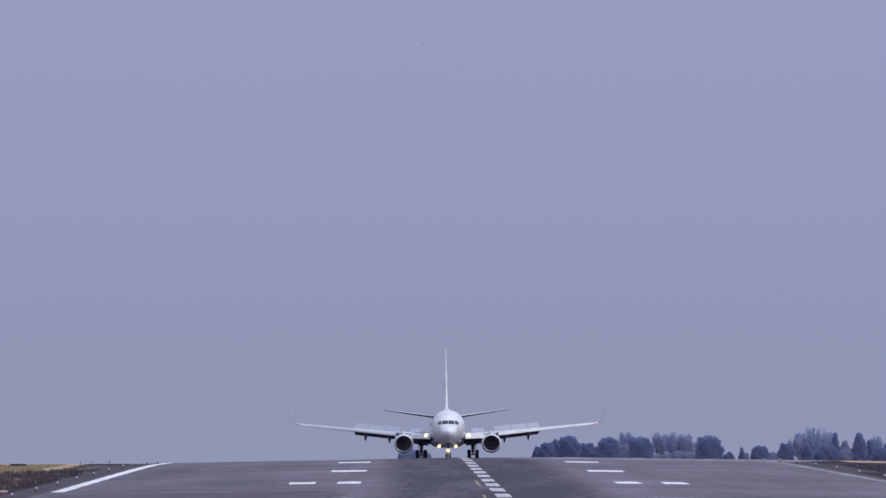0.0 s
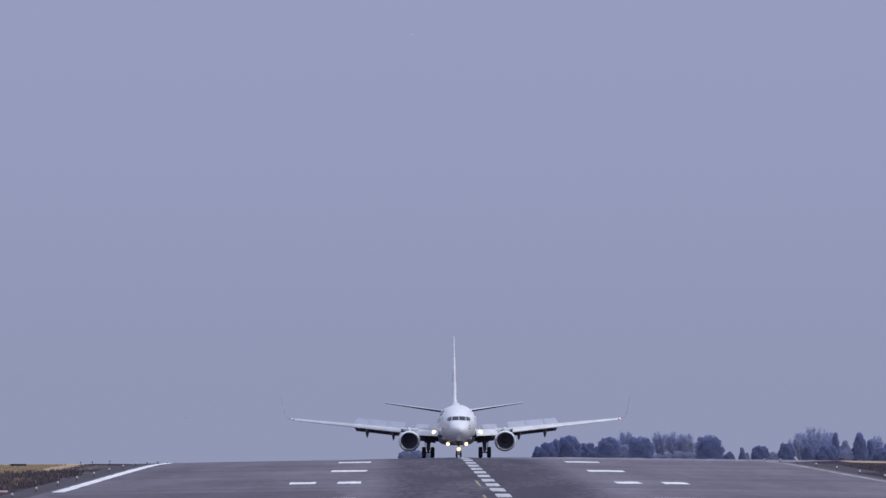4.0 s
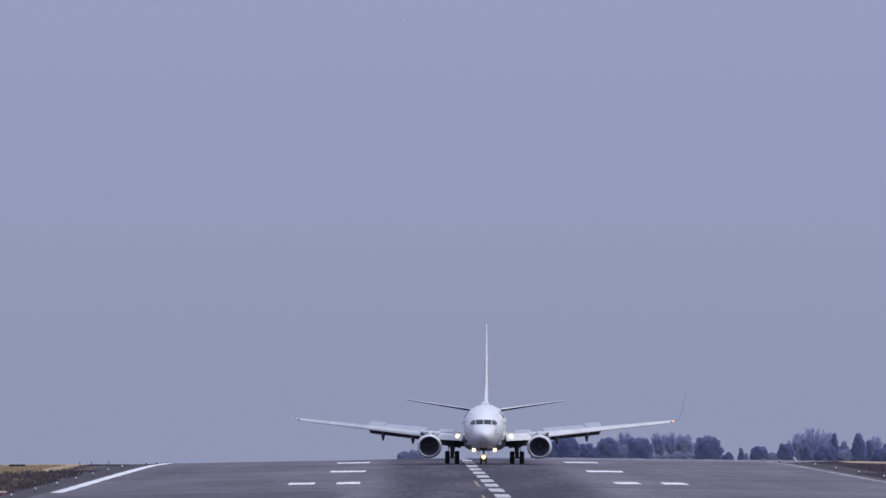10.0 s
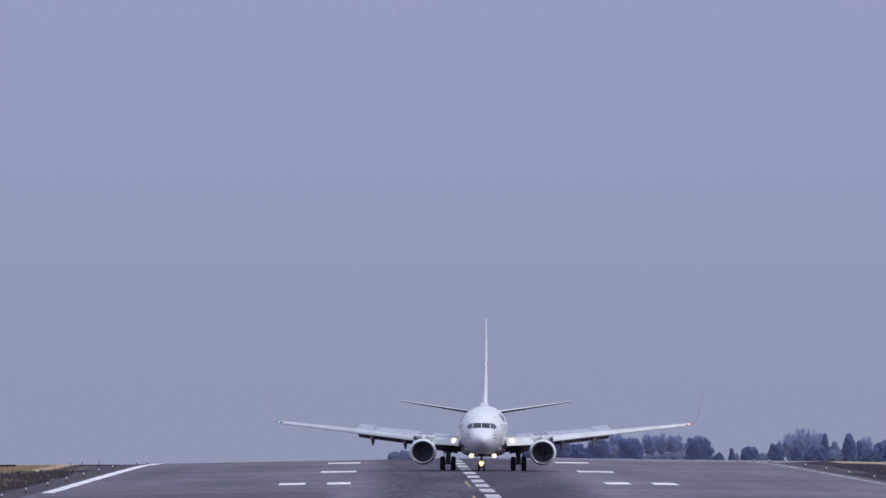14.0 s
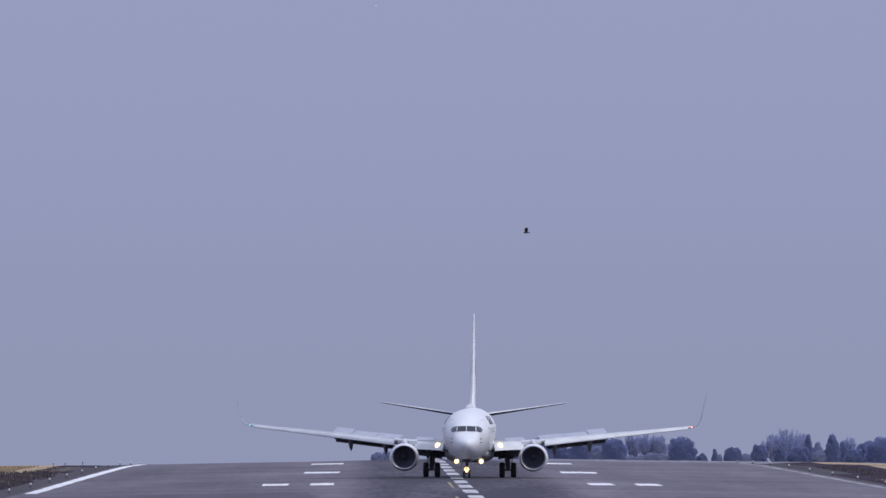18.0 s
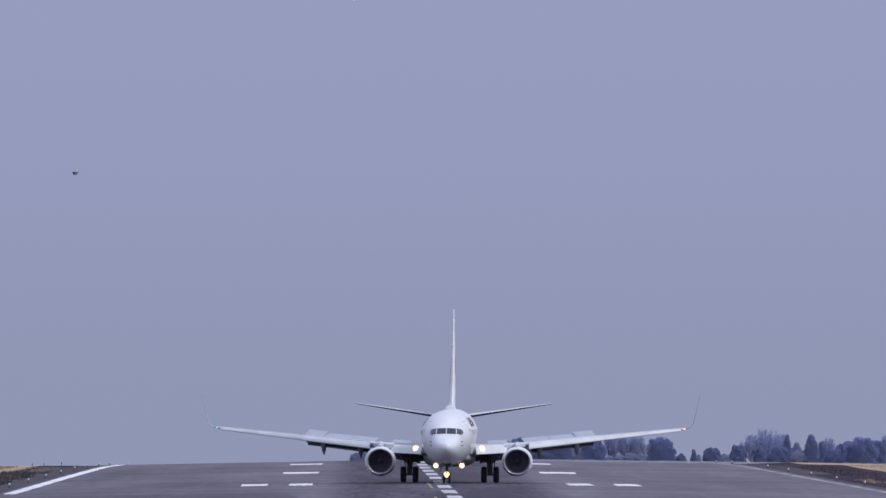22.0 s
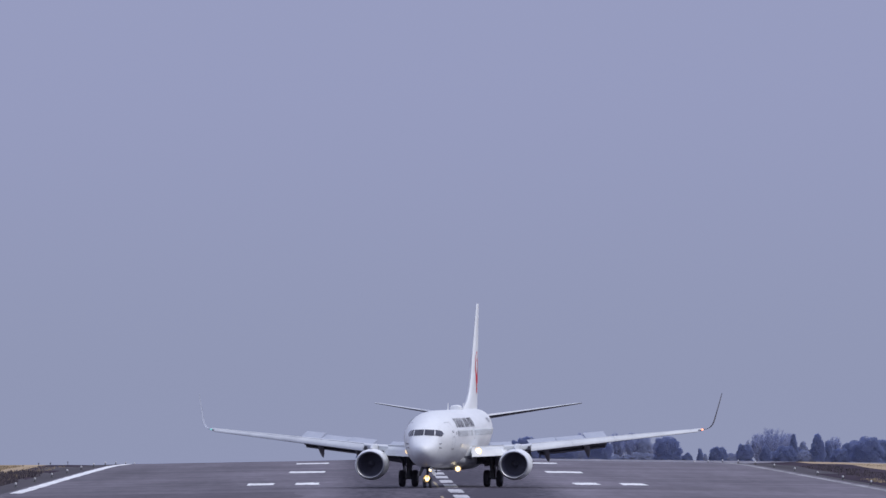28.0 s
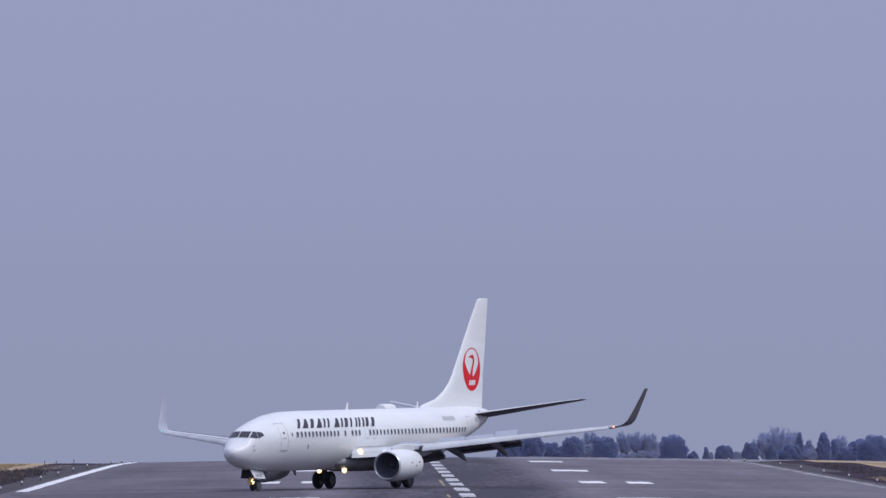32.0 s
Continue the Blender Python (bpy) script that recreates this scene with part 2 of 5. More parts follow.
# pale tone for the strip that stands for the mirage under the trees
MIRAGE_BAND = material("pale_mirage_tone", (0.42, 0.44, 0.54), 0.9, second=(0.34, 0.36, 0.45), scale=0.2, fine=0.1)
SHED_DARK = material("dark_green_sheeting", (0.06, 0.065, 0.045), 0.8, second=(0.045, 0.05, 0.035), scale=0.5, fine=0.1)
SIGN_WHITE = material("white_marker_board", (0.75, 0.72, 0.70), 0.6, second=(0.65, 0.6, 0.58), scale=1.0)
SIGN_RED = material("red_marker_board", (0.45, 0.09, 0.06), 0.6, second=(0.4, 0.08, 0.06), scale=1.0)


# ---- small building helpers ----
def part(name, bm, mat, parent=None, label="", smooth=False):
    """Links a bmesh as one mesh object under a thing or a part."""
    me = bpy.data.meshes.new(name)
    bmesh.ops.recalc_face_normals(bm, faces=bm.faces[:])
    bm.to_mesh(me)
    bm.free()
    for mt in (mat if isinstance(mat, (list, tuple)) else [mat]):
        me.materials.append(mt)
    if smooth:
        me.polygons.foreach_set("use_smooth", [True] * len(me.polygons))
        me.set_sharp_from_angle(angle=radians(38))
    ob = new(name, me)
    ob.parent = parent
    if label:
        ob["label"] = label
    return ob


def loft(rings, closed=True, cap=True):
    """A skin over rings of points (all with the same count)."""
    bm = bmesh.new()
    vs = [[bm.verts.new(q) for q in r] for r in rings]
    k = len(rings[0])
    for a, b in zip(vs, vs[1:]):
        for i in range(k if closed else k - 1):
            j = (i + 1) % k
            bm.faces.new((a[i], a[j], b[j], b[i]))
    if cap and closed:
        bm.faces.new(vs[0][::-1])
        bm.faces.new(vs[-1])
    return bm


def ring(cx, cy, cz, r, axis="y", n=24, rz=None):
    out = []
    for i in range(n):
        a = 2 * math.pi * i / n
        c, s = r * math.cos(a), (r if rz is None else rz) * math.sin(a)
        out.append((cx + c, cy, cz + s) if axis == "y" else (cx, cy + c, cz + s) if axis == "x" else (cx + c, cy + s, cz))
    return out


def tube(p, q, r1, r2=None, n=10):
    """A closed round bar from p to q."""
    p, q = Vector(p), Vector(q)
    r2 = r1 if r2 is None else r2
    d = (q - p).normalized()
    u = d.orthogonal().normalized()
    v = d.cross(u)
    rings = [[c + (u * math.cos(2 * math.pi * i / n) + v * math.sin(2 * math.pi * i / n)) * r for i in range(n)] for c, r in ((p, r1), (q, r2))]
    return loft(rings)


def box(x0, x1, y0, y1, z0, z1, bevel=0.0):
    bm = bmesh.new()
    bmesh.ops.create_cube(bm, size=1, matrix=Matrix.Translation(((x0 + x1) / 2, (y0 + y1) / 2, (z0 + z1) / 2)) @ Matrix.Diagonal((x1 - x0, y1 - y0, z1 - z0, 1)))
    if bevel:
        bmesh.ops.bevel(bm, geom=bm.edges[:], offset=bevel, segments=2, affect="EDGES")
    return bm


def slab(points, thick, normal):
    """A thin plate over a list of outline points, thickened along normal."""
    bm = bmesh.new()
    a = [bm.verts.new(q) for q in points]
    b = [bm.verts.new(Vector(q) + Vector(normal) * thick) for q in points]
    bm.faces.new(a)
    bm.faces.new(b[::-1])
    k = len(a)
    for i in range(k):
        bm.faces.new((a[i], a[(i + 1) % k], b[(i + 1) % k], b[i]))
    return bm


def hermite(table, s):
    """Smooth reading of a table of (s, value...) rows."""
    t = np.array(table, float)
    xs, ys = t[:, 0], t[:, 1:]
    d = np.diff(ys, axis=0) / np.diff(xs)[:, None]
    m = np.zeros_like(ys)
    m[0], m[-1] = d[0], d[-1]
    same = d[:-1] * d[1:] > 0
    m[1:-1] = np.where(same, 2 * d[:-1] * d[1:] / np.where(same, d[:-1] + d[1:], 1), 0)
    i = int(np.clip(np.searchsorted(xs, s) - 1, 0, len(xs) - 2))
    h = xs[i + 1] - xs[i]
    u = (np.clip(s, xs[0], xs[-1]) - xs[i]) / h
    return (2 * u ** 3 - 3 * u ** 2 + 1) * ys[i] + (u ** 3 - 2 * u ** 2 + u) * h * m[i] + (3 * u ** 2 - 2 * u ** 3) * ys[i + 1] + (u ** 3 - u ** 2) * h * m[i + 1]


# ---- ground, runway and its markings ----
PROFILE = [(-300, 0), (1290, 0), (1400, -0.22), (1454, -0.47), (1570, -1.20), (1700, -2.4), (2000, -4.6), (3000, -10.2), (4500, -16.0), (4960, -18.0)]
LONG = [-300, 0, 300, 590, 600] + list(range(700, 1801, 10)) + list(range(1850, 4951, 100))
LONG_Z = [float(hermite(PROFILE, y)[0]) for y in LONG]
# fall across the runway, from the crown to both edges
FALL = [(-34.0, -0.58), (-30.0, -0.47), (-12.0, -0.144), (-6.0, -0.072), (0.0, 0.0), (30.5, -0.37), (34.0, -0.50)]


def lie(y):
    """Height of the airfield along its length."""
    return float(np.interp(y, LONG, LONG_Z))


def sag(x, y):
    """The western half sinks a little towards the crest."""
    u = min(max((y - 1180) / 200, 0.0), 1.0)
    return -0.07 * u * u * (3 - 2 * u) * float(np.interp(x, (-37, -33, -12, -6), (0.0, 1.0, 1.0, 0.0)))


def runway_z(x, y):
    f = np.array(FALL)
    return lie(y) + float(np.interp(x, f[:, 0], f[:, 1])) + sag(x, y)


def strip(x0, x1, y0, y1, lift, top=runway_z, rag=None):
    """A strip of surface lying on the runway."""
    bm = bmesh.new()
    ys = [y0] + [y for y in LONG if y0 < y < y1] + [y1]
    xs = [x0] + [f[0] for f in FALL if x0 < f[0] < x1] + [x1]
    if rag:
        xs = sorted(set(xs + [x0 + (x1 - x0) * i / 10 for i in range(1, 10)]))
    rnd = random.Random(int(x0 * 97 + y0 * 13))
    grid = []
    for j, y in enumerate(ys):
        row = []
        for i, x in enumerate(xs):
            dx = rnd.uniform(-1, 1) * rag[0] if rag and i in (0, len(xs) - 1) else 0.0
            dy = rnd.uniform(-1, 1) * rag[1] if rag and j in (0, len(ys) - 1) else 0.0
            row.append(bm.verts.new((x + dx, y + dy, top(x + dx, y + dy) + lift)))
        grid.append(row)
    for a, b in zip(grid, grid[1:]):
        for i in range(len(xs) - 1):
            bm.faces.new((a[i], a[i + 1], b[i + 1], b[i]))
    return bm


GROUND_ACROSS = [(-2600, -1.8), (-400, -1.2), (-120, -0.85), (-60, -0.72), (-44, -0.66), (-39, -0.62), (-36.6, -0.60), (-34.8, -0.58), (-32.9, -0.56), (-31.9, -1.0), (0, -1.0), (31.1, -1.0), (31.8, -0.50),
                 (34.2, -0.44), (37.4, -0.30), (39.2, -0.335), (40.5, -0.36), (48, -0.5), (60, -0.7), (120, -1.1), (400, -1.5), (2600, -1.9)]


def ground_z(x, y):
    g = np.array(GROUND_ACROSS)
    return lie(y) + float(np.interp(x, g[:, 0], g[:, 1])) + sag(x, y)


def build_ground():
    bm = bmesh.new()
    xs = [g[0] for g in GROUND_ACROSS]
    grid = []
    for y in LONG:
        row = []
        for x in xs:
            wob = 0.0
            if 33 < abs(x) < 130 and y > 600:
                wob = 0.09 * noise.noise((x * 0.13, y * 0.021, 3.0))
            sway = 0.9 * noise.noise((y * 0.012, x, 1.0)) if 35 < abs(x) < 61 else 0.0
            if y < 600:
                wob = max(0.0, -0.6 - ground_z(x, y))        # level grass short of the runway's end
            row.append(bm.verts.new((x + sway, y, ground_z(x, y) + wob)))
        grid.append(row)
    for a, b in zip(grid, grid[1:]):
        for i in range(len(xs) - 1):
            f = bm.faces.new((a[i], a[i + 1], b[i + 1], b[i]))
            mid = (xs[i] + xs[i + 1]) / 2
            f.material_index = 1 if (-37.0 < mid < (39.0 if a[0].co.y < 1330 else 37.5)) and a[0].co.y >= 590 else 0
            along = a[0].co.y
            if -34.8 < mid < -31 and 1100 < along < 1340 and not (1130 <= along < 1160 or 1220 <= along < 1260):
                f.material_index = 2                     # paved corner of the shoulder, with earth washed over it in two places
            if -42 < mid < -37 and 590 <= along < 1195:
                f.material_index = 1                     # the earth strip is wider near the runway's end
            if 31 < mid < 34.2 and 1180 < along < 1560:
                f.material_index = 2                     # the eastern shoulder widens towards the crest
    ob = part("ground", bm, [FIELD, EARTH, SHOULDER], smooth=True)
    tagged(ob, "dry golden grass field with dark earth verge", "ground", kind="structure")


def build_runway():
    bm = bmesh.new()
    xs = [-32.4, -30.0, -12.0, -6.0, 0.0, 30.5, 31.6]
    ys = [y for y in LONG if 600 <= y <= 2900]
    grid = [[bm.verts.new((x, y, runway_z(x, y))) for x in xs] for y in ys]
    for a, b in zip(grid, grid[1:]):
        for i in range(6):
            f = bm.faces.new((a[i], a[i + 1], b[i + 1], b[i]))
            f.material_index = 0 if 0 < i < 5 else 1
    rim_edges = [e for e in bm.edges if e.is_boundary]
    ext = bmesh.ops.extrude_edge_only(bm, edges=rim_edges)
    for v in ext["geom"]:
        if isinstance(v, bmesh.types.BMVert):
            v.co.z -= 0.25
    ob = part("runway", bm, [ASPHALT, SHOULDER])
    tagged(ob, "worn grey asphalt runway with a crest", "runway", kind="structure")
    # markings, each a thin coat of paint of its own
    for row_y, lanes in ((838, ((8.92, 3.2),)), (998, ((8.92, 1.78), (12.2, 1.78))), (1148, ((8.92, 2.95),)), (1298, ((8.92, 2.95),))):
        for inner, wide in lanes:
            for side in (-1, 1):
                a, b = sorted((side * inner, side * (inner + wide)))
                part("touchdown_bar", strip(a, b, row_y - 11.2, row_y + 11.2, 0.012, rag=(0.09, 2.2)), MARK, ob, "white touchdown zone bar")
    y = 842.0
    while y < 1560:
        part("centre_dash", strip(-0.45, 0.45, y, y + 30, 0.012, rag=(0.03, 1.5)), MARK_DASH, ob, "white centre line dash")
        y += 50
    for side in (-1, 1):
        a, b = (-29.6, -28.7) if side < 0 else (29.3, 29.9)
        part("edge_line", strip(a, b, 948 if side < 0 else 640, 1560, 0.012, rag=(0.07, 1.0)), MARK if side < 0 else MARK_WORN, ob, "long white runway edge line")
    part("lead_off_line", strip(-0.98, -0.80, 945, 1004, 0.012), YELLOW, ob, "yellow lead-off line")
    part("lead_off_line", strip(-1.25, -1.08, 838, 862, 0.012), YELLOW, ob, "yellow lead-off line")
    part("resurfaced_bay", strip(-28.6, -9.5, 780, 917, 0.004, rag=(1.2, 3.0)), OLD_ASPHALT, ob, "darker patch of older asphalt")


build_ground()
build_runway()

# ---- the airliner; nose towards -y, origin on the ground below its main wheels ----
NOSE = -19.6
# distance from the nose, top, bottom, half width, height of greatest width
HULL = [(0.28, 2.62, 2.50, 0.04, 2.56), (0.33, 2.77, 2.37, 0.21, 2.56), (0.46, 2.91, 2.20, 0.38, 2.57), (0.75, 3.06, 1.99, 0.60, 2.62), (1.2, 3.28, 1.79, 0.82, 2.70), (1.58, 3.50, 1.68, 0.96, 2.78),
        (2.12, 3.94, 1.56, 1.06, 2.90), (2.7, 4.20, 1.48, 1.19, 3.02), (3.5, 4.48, 1.39, 1.37, 3.18), (4.5, 4.70, 1.33, 1.60, 3.30), (6, 5.00, 1.30, 1.77, 3.40), (7.5, 5.14, 1.30, 1.86, 3.42), (9.5, 5.18, 1.30, 1.88, 3.42),
        (24, 5.18, 1.30, 1.88, 3.42), (27, 5.18, 1.50, 1.86, 3.5), (30, 5.19, 2.15, 1.72, 3.75), (33, 5.18, 3.0, 1.38, 4.1), (35.3, 5.12, 3.62, 0.97, 4.4), (36.9, 5.0, 4.20, 0.46, 4.62), (37.4, 4.70, 4.46, 0.14, 4.62)]


def squareness(s):
    """Exponent of the hull's upper section: 2 is round, more is squarer (round the flight deck)."""
    return float(np.interp(s, (0.9, 1.75, 2.55, 3.4), (1.9, 2.4, 2.4, 2.0)))


def hull_at(s, a, out=0.0):
    """Point of the hull at distance s from the nose and angle a (0 port, 90 top)."""
    top, bot, w, mid = hermite(HULL, s)
    sn, cs = math.sin(a), math.cos(a)
    if sn > 0:
        e = 2 / squareness(s)
        sn, cs = sn ** e, math.copysign(abs(cs) ** e, cs)
    return Vector(((w + out) * cs, NOSE + s, mid + ((top - mid) if sn > 0 else (mid - bot)) * sn + out * sn))


def hull_side(s, z, side=1, out=0.012):
    """Point of the hull's side at distance s and height z."""
    top, bot, w, mid = hermite(HULL, s)
    k = (z - mid) / ((top - mid) if z > mid else (mid - bot))
    k = max(-0.999, min(0.999, k))
    n = squareness(s) if k > 0 else 2.0
    c = (1 - abs(k) ** n) ** (1 / n)
    return Vector((side * (w * c + out * c), NOSE + s, z + out * k))


def hull_front(x, z, out=0.012):
    """Point of the nose seen from ahead at (x, z)."""
    lo, hi = 0.3, 7.0
    for _ in range(40):
        s = (lo + hi) / 2
        top, bot, w, mid = hermite(HULL, s)
        n = squareness(s) if z > mid else 2.0
        inside = abs(x / w) ** n + abs((z - mid) / ((top - mid) if z > mid else (mid - bot))) ** n <= 1
        lo, hi = (lo, s) if inside else (s, hi)
    p = Vector((x, NOSE + hi, z))
    return p + Vector((0.2 * x, -1, 0.9)).normalized() * out


def side_patch(corners, side=1, out=0.012, nu=3, nv=4, thick=0.0):
    """A patch that hugs the hull's side; corners as (s, z), going round."""
    bm = bmesh.new()
    a, b, c, d = [Vector((*q, 0)) for q in corners]
    grid = []
    for i in range(nu + 1):
        u = i / nu
        row = []
        for j in range(nv + 1):
            v = j / nv
            q = (a * (1 - u) + b * u) * (1 - v) + (d * (1 - u) + c * u) * v
            row.append(bm.verts.new(hull_side(q.x, q.y, side, out)))
        grid.append(row)
    for p, q in zip(grid, grid[1:]):
        for j in range(nv):
            bm.faces.new((p[j], q[j], q[j + 1], p[j + 1]))
    return bm


def lamp(name, centre, r, parent, label, mat=None):
    """A lit lamp facing ahead: a warm glowing disc for its halo, a bright bulb in its middle."""
    cx, cy, cz = centre
    halo = part(name, loft([ring(cx, cy + 0.05, cz, r * 0.4, n=18), ring(cx, cy - 0.01, cz, r * 0.95, n=18), ring(cx, cy - 0.03, cz, r, n=18), ring(cx, cy - 0.035, cz, r * 0.9, n=18)]), LAMP_HALO, parent, label, smooth=True)
    bm = bmesh.new()
    bmesh.ops.create_uvsphere(bm, u_segments=14, v_segments=8, radius=r * 0.66, matrix=Matrix.Translation((cx, cy - 0.035, cz)) @ Matrix.Diagonal((1, 0.35, 1, 1)))
    part("bulb", bm, mat or LAMP, parent if parent != airliner else halo, "lit bulb", smooth=True)
    return halo


airliner = new("airliner")
tagged(airliner, "white twin-engined jet airliner with red tail emblem on the runway", "airplane")


def airfoil(chord, thick, n=9, cut=1.0):
    """Outline of a wing section: (along, up) pairs, trailing edge first along the top and back below."""
    xs = [cut * (1 - math.cos(math.pi * i / n)) / 2 for i in range(n + 1)]
    yt = lambda x: 5 * thick * (0.2969 * math.sqrt(x) - 0.126 * x - 0.3516 * x * x + 0.2843 * x ** 3 - 0.1036 * x ** 4)
    up = [(x * chord, (yt(x) * 1.1) * chord) for x in xs[::-1]]
    low = [(x * chord, (-yt(x) * 0.75) * chord) for x in xs[1:]]
    return up + low


def build_hull():
    ss = [0.28, 0.30, 0.33, 0.38, 0.46, 0.6, 0.75, 0.95, 1.2, 1.4, 1.58, 1.76, 1.94, 2.12, 2.4, 2.7, 3.0, 3.5, 4, 4.5, 5.2, 6, 7.5, 10, 13, 16, 19, 22, 24, 25.5, 27, 28.5, 30, 31.5, 33, 34.3, 35.3, 36.2, 36.9, 37.2, 37.4]
    n = 48
    bm = loft([[hull_at(s, 2 * math.pi * i / n) for i in range(n)] for s in ss])
    part("fuselage", bm, WHITE, airliner, "glossy white fuselage", smooth=True)
    # wing to body fairing
    rings = []
    for s, w, zb, zt in ((12.9, 1.0, 1.60, 1.95), (13.9, 1.45, 1.42, 2.3), (15.0, 1.66, 1.30, 2.5), (16.6, 1.84, 1.14, 2.6), (19.5, 1.86, 1.12, 2.55), (21.5, 1.8, 1.15, 2.3), (23.2, 1.5, 1.24, 1.9), (24.4, 0.8, 1.4, 1.6)):
        mid = (zb + zt) / 2
        rings.append([(w * math.copysign(abs(math.cos(a)) ** 0.6, math.cos(a)), NOSE + s, mid + (zt - zb) / 2 * math.copysign(abs(math.sin(a)) ** 0.8, math.sin(a))) for a in (2 * math.pi * i / 28 for i in range(28))])
    part("belly_fairing", loft(rings), FAIRING_GREY, airliner, "grey belly fairing", smooth=True)
    # a dark sheet on the hull stands for the shaded open nose gear bay
    rings = [[hull_at(s, radians(a), 0.012) for a in (-106, -101, -96, -90, -84, -79, -74)] for s in (2.7, 3.0, 3.4, 3.8, 4.2, 4.5)]
    part("gear_bay_shade", loft(rings, closed=False), DARK_GREY, airliner, "dark sheet standing for the shaded open nose gear bay")
    # flight deck windows
    for side in (-1, 1):
        bm = bmesh.new()
        cs = [(0.03, 3.57), (0.68, 3.54), (0.64, 3.93), (0.03, 3.95)]
        g = []
        for i in range(5):
            row = []
            for j in range(4):
                u, v = i / 4, j / 3
                x = (cs[0][0] * (1 - u) + cs[1][0] * u) * (1 - v) + (cs[3][0] * (1 - u) + cs[2][0] * u) * v
                z = (cs[0][1] * (1 - u) + cs[1][1] * u) * (1 - v) + (cs[3][1] * (1 - u) + cs[2][1] * u) * v
                row.append(bm.verts.new(hull_front(side * x, z, 0.02)))
            g.append(row)
        for p, q in zip(g, g[1:]):
            for j in range(3):
                bm.faces.new((p[j], q[j], q[j + 1], p[j + 1]))
        part("windshield", bm, GLASS, airliner, "dark windshield pane", smooth=True)
        s0 = hull_front(0.72, 3.54).y - NOSE
        s1 = hull_front(0.68, 3.92).y - NOSE
        part("flight_deck_window", side_patch([(s0, 3.545), (2.40, 3.475), (2.54, 3.905), (s1, 3.92)], side, 0.02, 5, 4), GLASS, airliner, "dark side window of the flight deck", smooth=True)
        part("flight_deck_window", side_patch([(2.45, 3.47), (3.08, 3.66), (2.98, 3.85), (2.59, 3.905)], side, 0.02, 4, 4), GLASS, airliner, "dark rear side window of the flight deck", smooth=True)
        # cabin windows: a dark pane set into a raised white rim
        pane = None
        s, k = 6.55, 0
        while s < 31.0:
            if k not in (12, 14, 18, 19):
                if 9.6 < s < 24 and pane is not None:
                    ob = new("cabin_window", pane)
                    ob.parent = airliner
                else:
                    w, h = 0.116, 0.172
                    edge = [(-w, -h * 0.6), (-w * 0.6, -h), (w * 0.6, -h), (w, -h * 0.6), (w, h * 0.6), (w * 0.6, h), (-w * 0.6, h), (-w, h * 0.6)]
                    bm = bmesh.new()
                    rows = []
                    for grow_by, out in ((1.0, 0.008), (1.02, 0.034), (1.14, 0.034), (1.2, 0.004)):
                        rows.append([bm.verts.new(hull_side(s + dx * grow_by, 3.67 + dz * grow_by, side, out) - Vector((0, NOSE + s, 0))) for dx, dz in edge])
                    bm.faces.new(rows[0]).material_index = 1
                    for p, q in zip(rows, rows[1:]):
                        for i in range(8):
                            bm.faces.new((p[i], p[(i + 1) % 8], q[(i + 1) % 8], q[i]))
                    ob = part("cabin_window", bm, [WHITE, GLASS], airliner)
                    if 9.6 < s < 24:
                        pane = ob.data
                ob.location = (0, NOSE + s, 0)
            s += 0.508
            k += 1

        # doors: an outline, a sill and a small window each
        def door(s, w, zlo, zhi, name, sill=True):
            e = 0.035
            bm = bmesh.new()
            for cs in ([(s - w, zlo), (s - w + e, zlo), (s - w + e, zhi), (s - w, zhi)], [(s + w - e, zlo), (s + w, zlo), (s + w, zhi), (s + w - e, zhi)],
                       [(s - w, zhi - e), (s + w, zhi - e), (s + w, zhi), (s - w, zhi)], [(s - w, zlo), (s + w, zlo), (s + w, zlo + e), (s - w, zlo + e)]):
                b2 = side_patch(cs, side, 0.009, 2, 6)
                me = bpy.data.meshes.new("door_seam")
                b2.to_mesh(me)
                b2.free()
                bm.from_mesh(me)
                bpy.data.meshes.remove(me)
            frame_ob = part(name, bm, SEAM, airliner, "flush white door with grey outline")
            if sill:
                part("door_sill", side_patch([(s - w * 0.8, zlo + 0.02), (s + w * 0.8, zlo + 0.02), (s + w * 0.8, zlo + 0.10), (s - w * 0.8, zlo + 0.10)], side, 0.014, 2, 1), SEAM, frame_ob)
                part("door_window", side_patch([(s - 0.08, 3.72), (s + 0.08, 3.72), (s + 0.08, 3.86), (s - 0.08, 3.86)], side, 0.014, 1, 1), GLASS, frame_ob)
                part("door_handle", side_patch([(s - 0.18, 3.42), (s + 0.18, 3.42), (s + 0.18, 3.48), (s - 0.18, 3.48)], side, 0.014, 1, 1), SEAM, frame_ob)
        door(5.0, 0.41, 2.60, 4.42, "entry_door")
        door(31.9, 0.38, 3.05, 4.55, "rear_door", False)
        door(16.3, 0.27, 3.25, 4.22, "overwing_exit", False)
        door(17.3, 0.27, 3.25, 4.22, "overwing_exit", False)
        part("side_port_mark", side_patch([(5.86, 3.58), (5.98, 3.58), (5.98, 3.80), (5.86, 3.80)], side, 0.012, 1, 2), DARK_GREY, airliner)
        part("drain_vent", side_patch([(7.9, 2.75), (8.02, 2.75), (8.02, 3.0), (7.9, 3.0)], side, 0.012, 1, 2), DARK_GREY, airliner)
        for z in (3.0, 2.75):
            part("air_probe", tube(hull_side(1.9, z, side, 0.0), hull_side(1.9, z, side, 0.16) + Vector((0, -0.12, 0)), 0.03, 0.02, 6), DARK_GREY, airliner)
        # the livery's title as plain slanted shapes, one for each character: wedges, single bars and pairs of bars
        s, z0, z1, lean = 6.68, 4.06, 4.65, 0.66
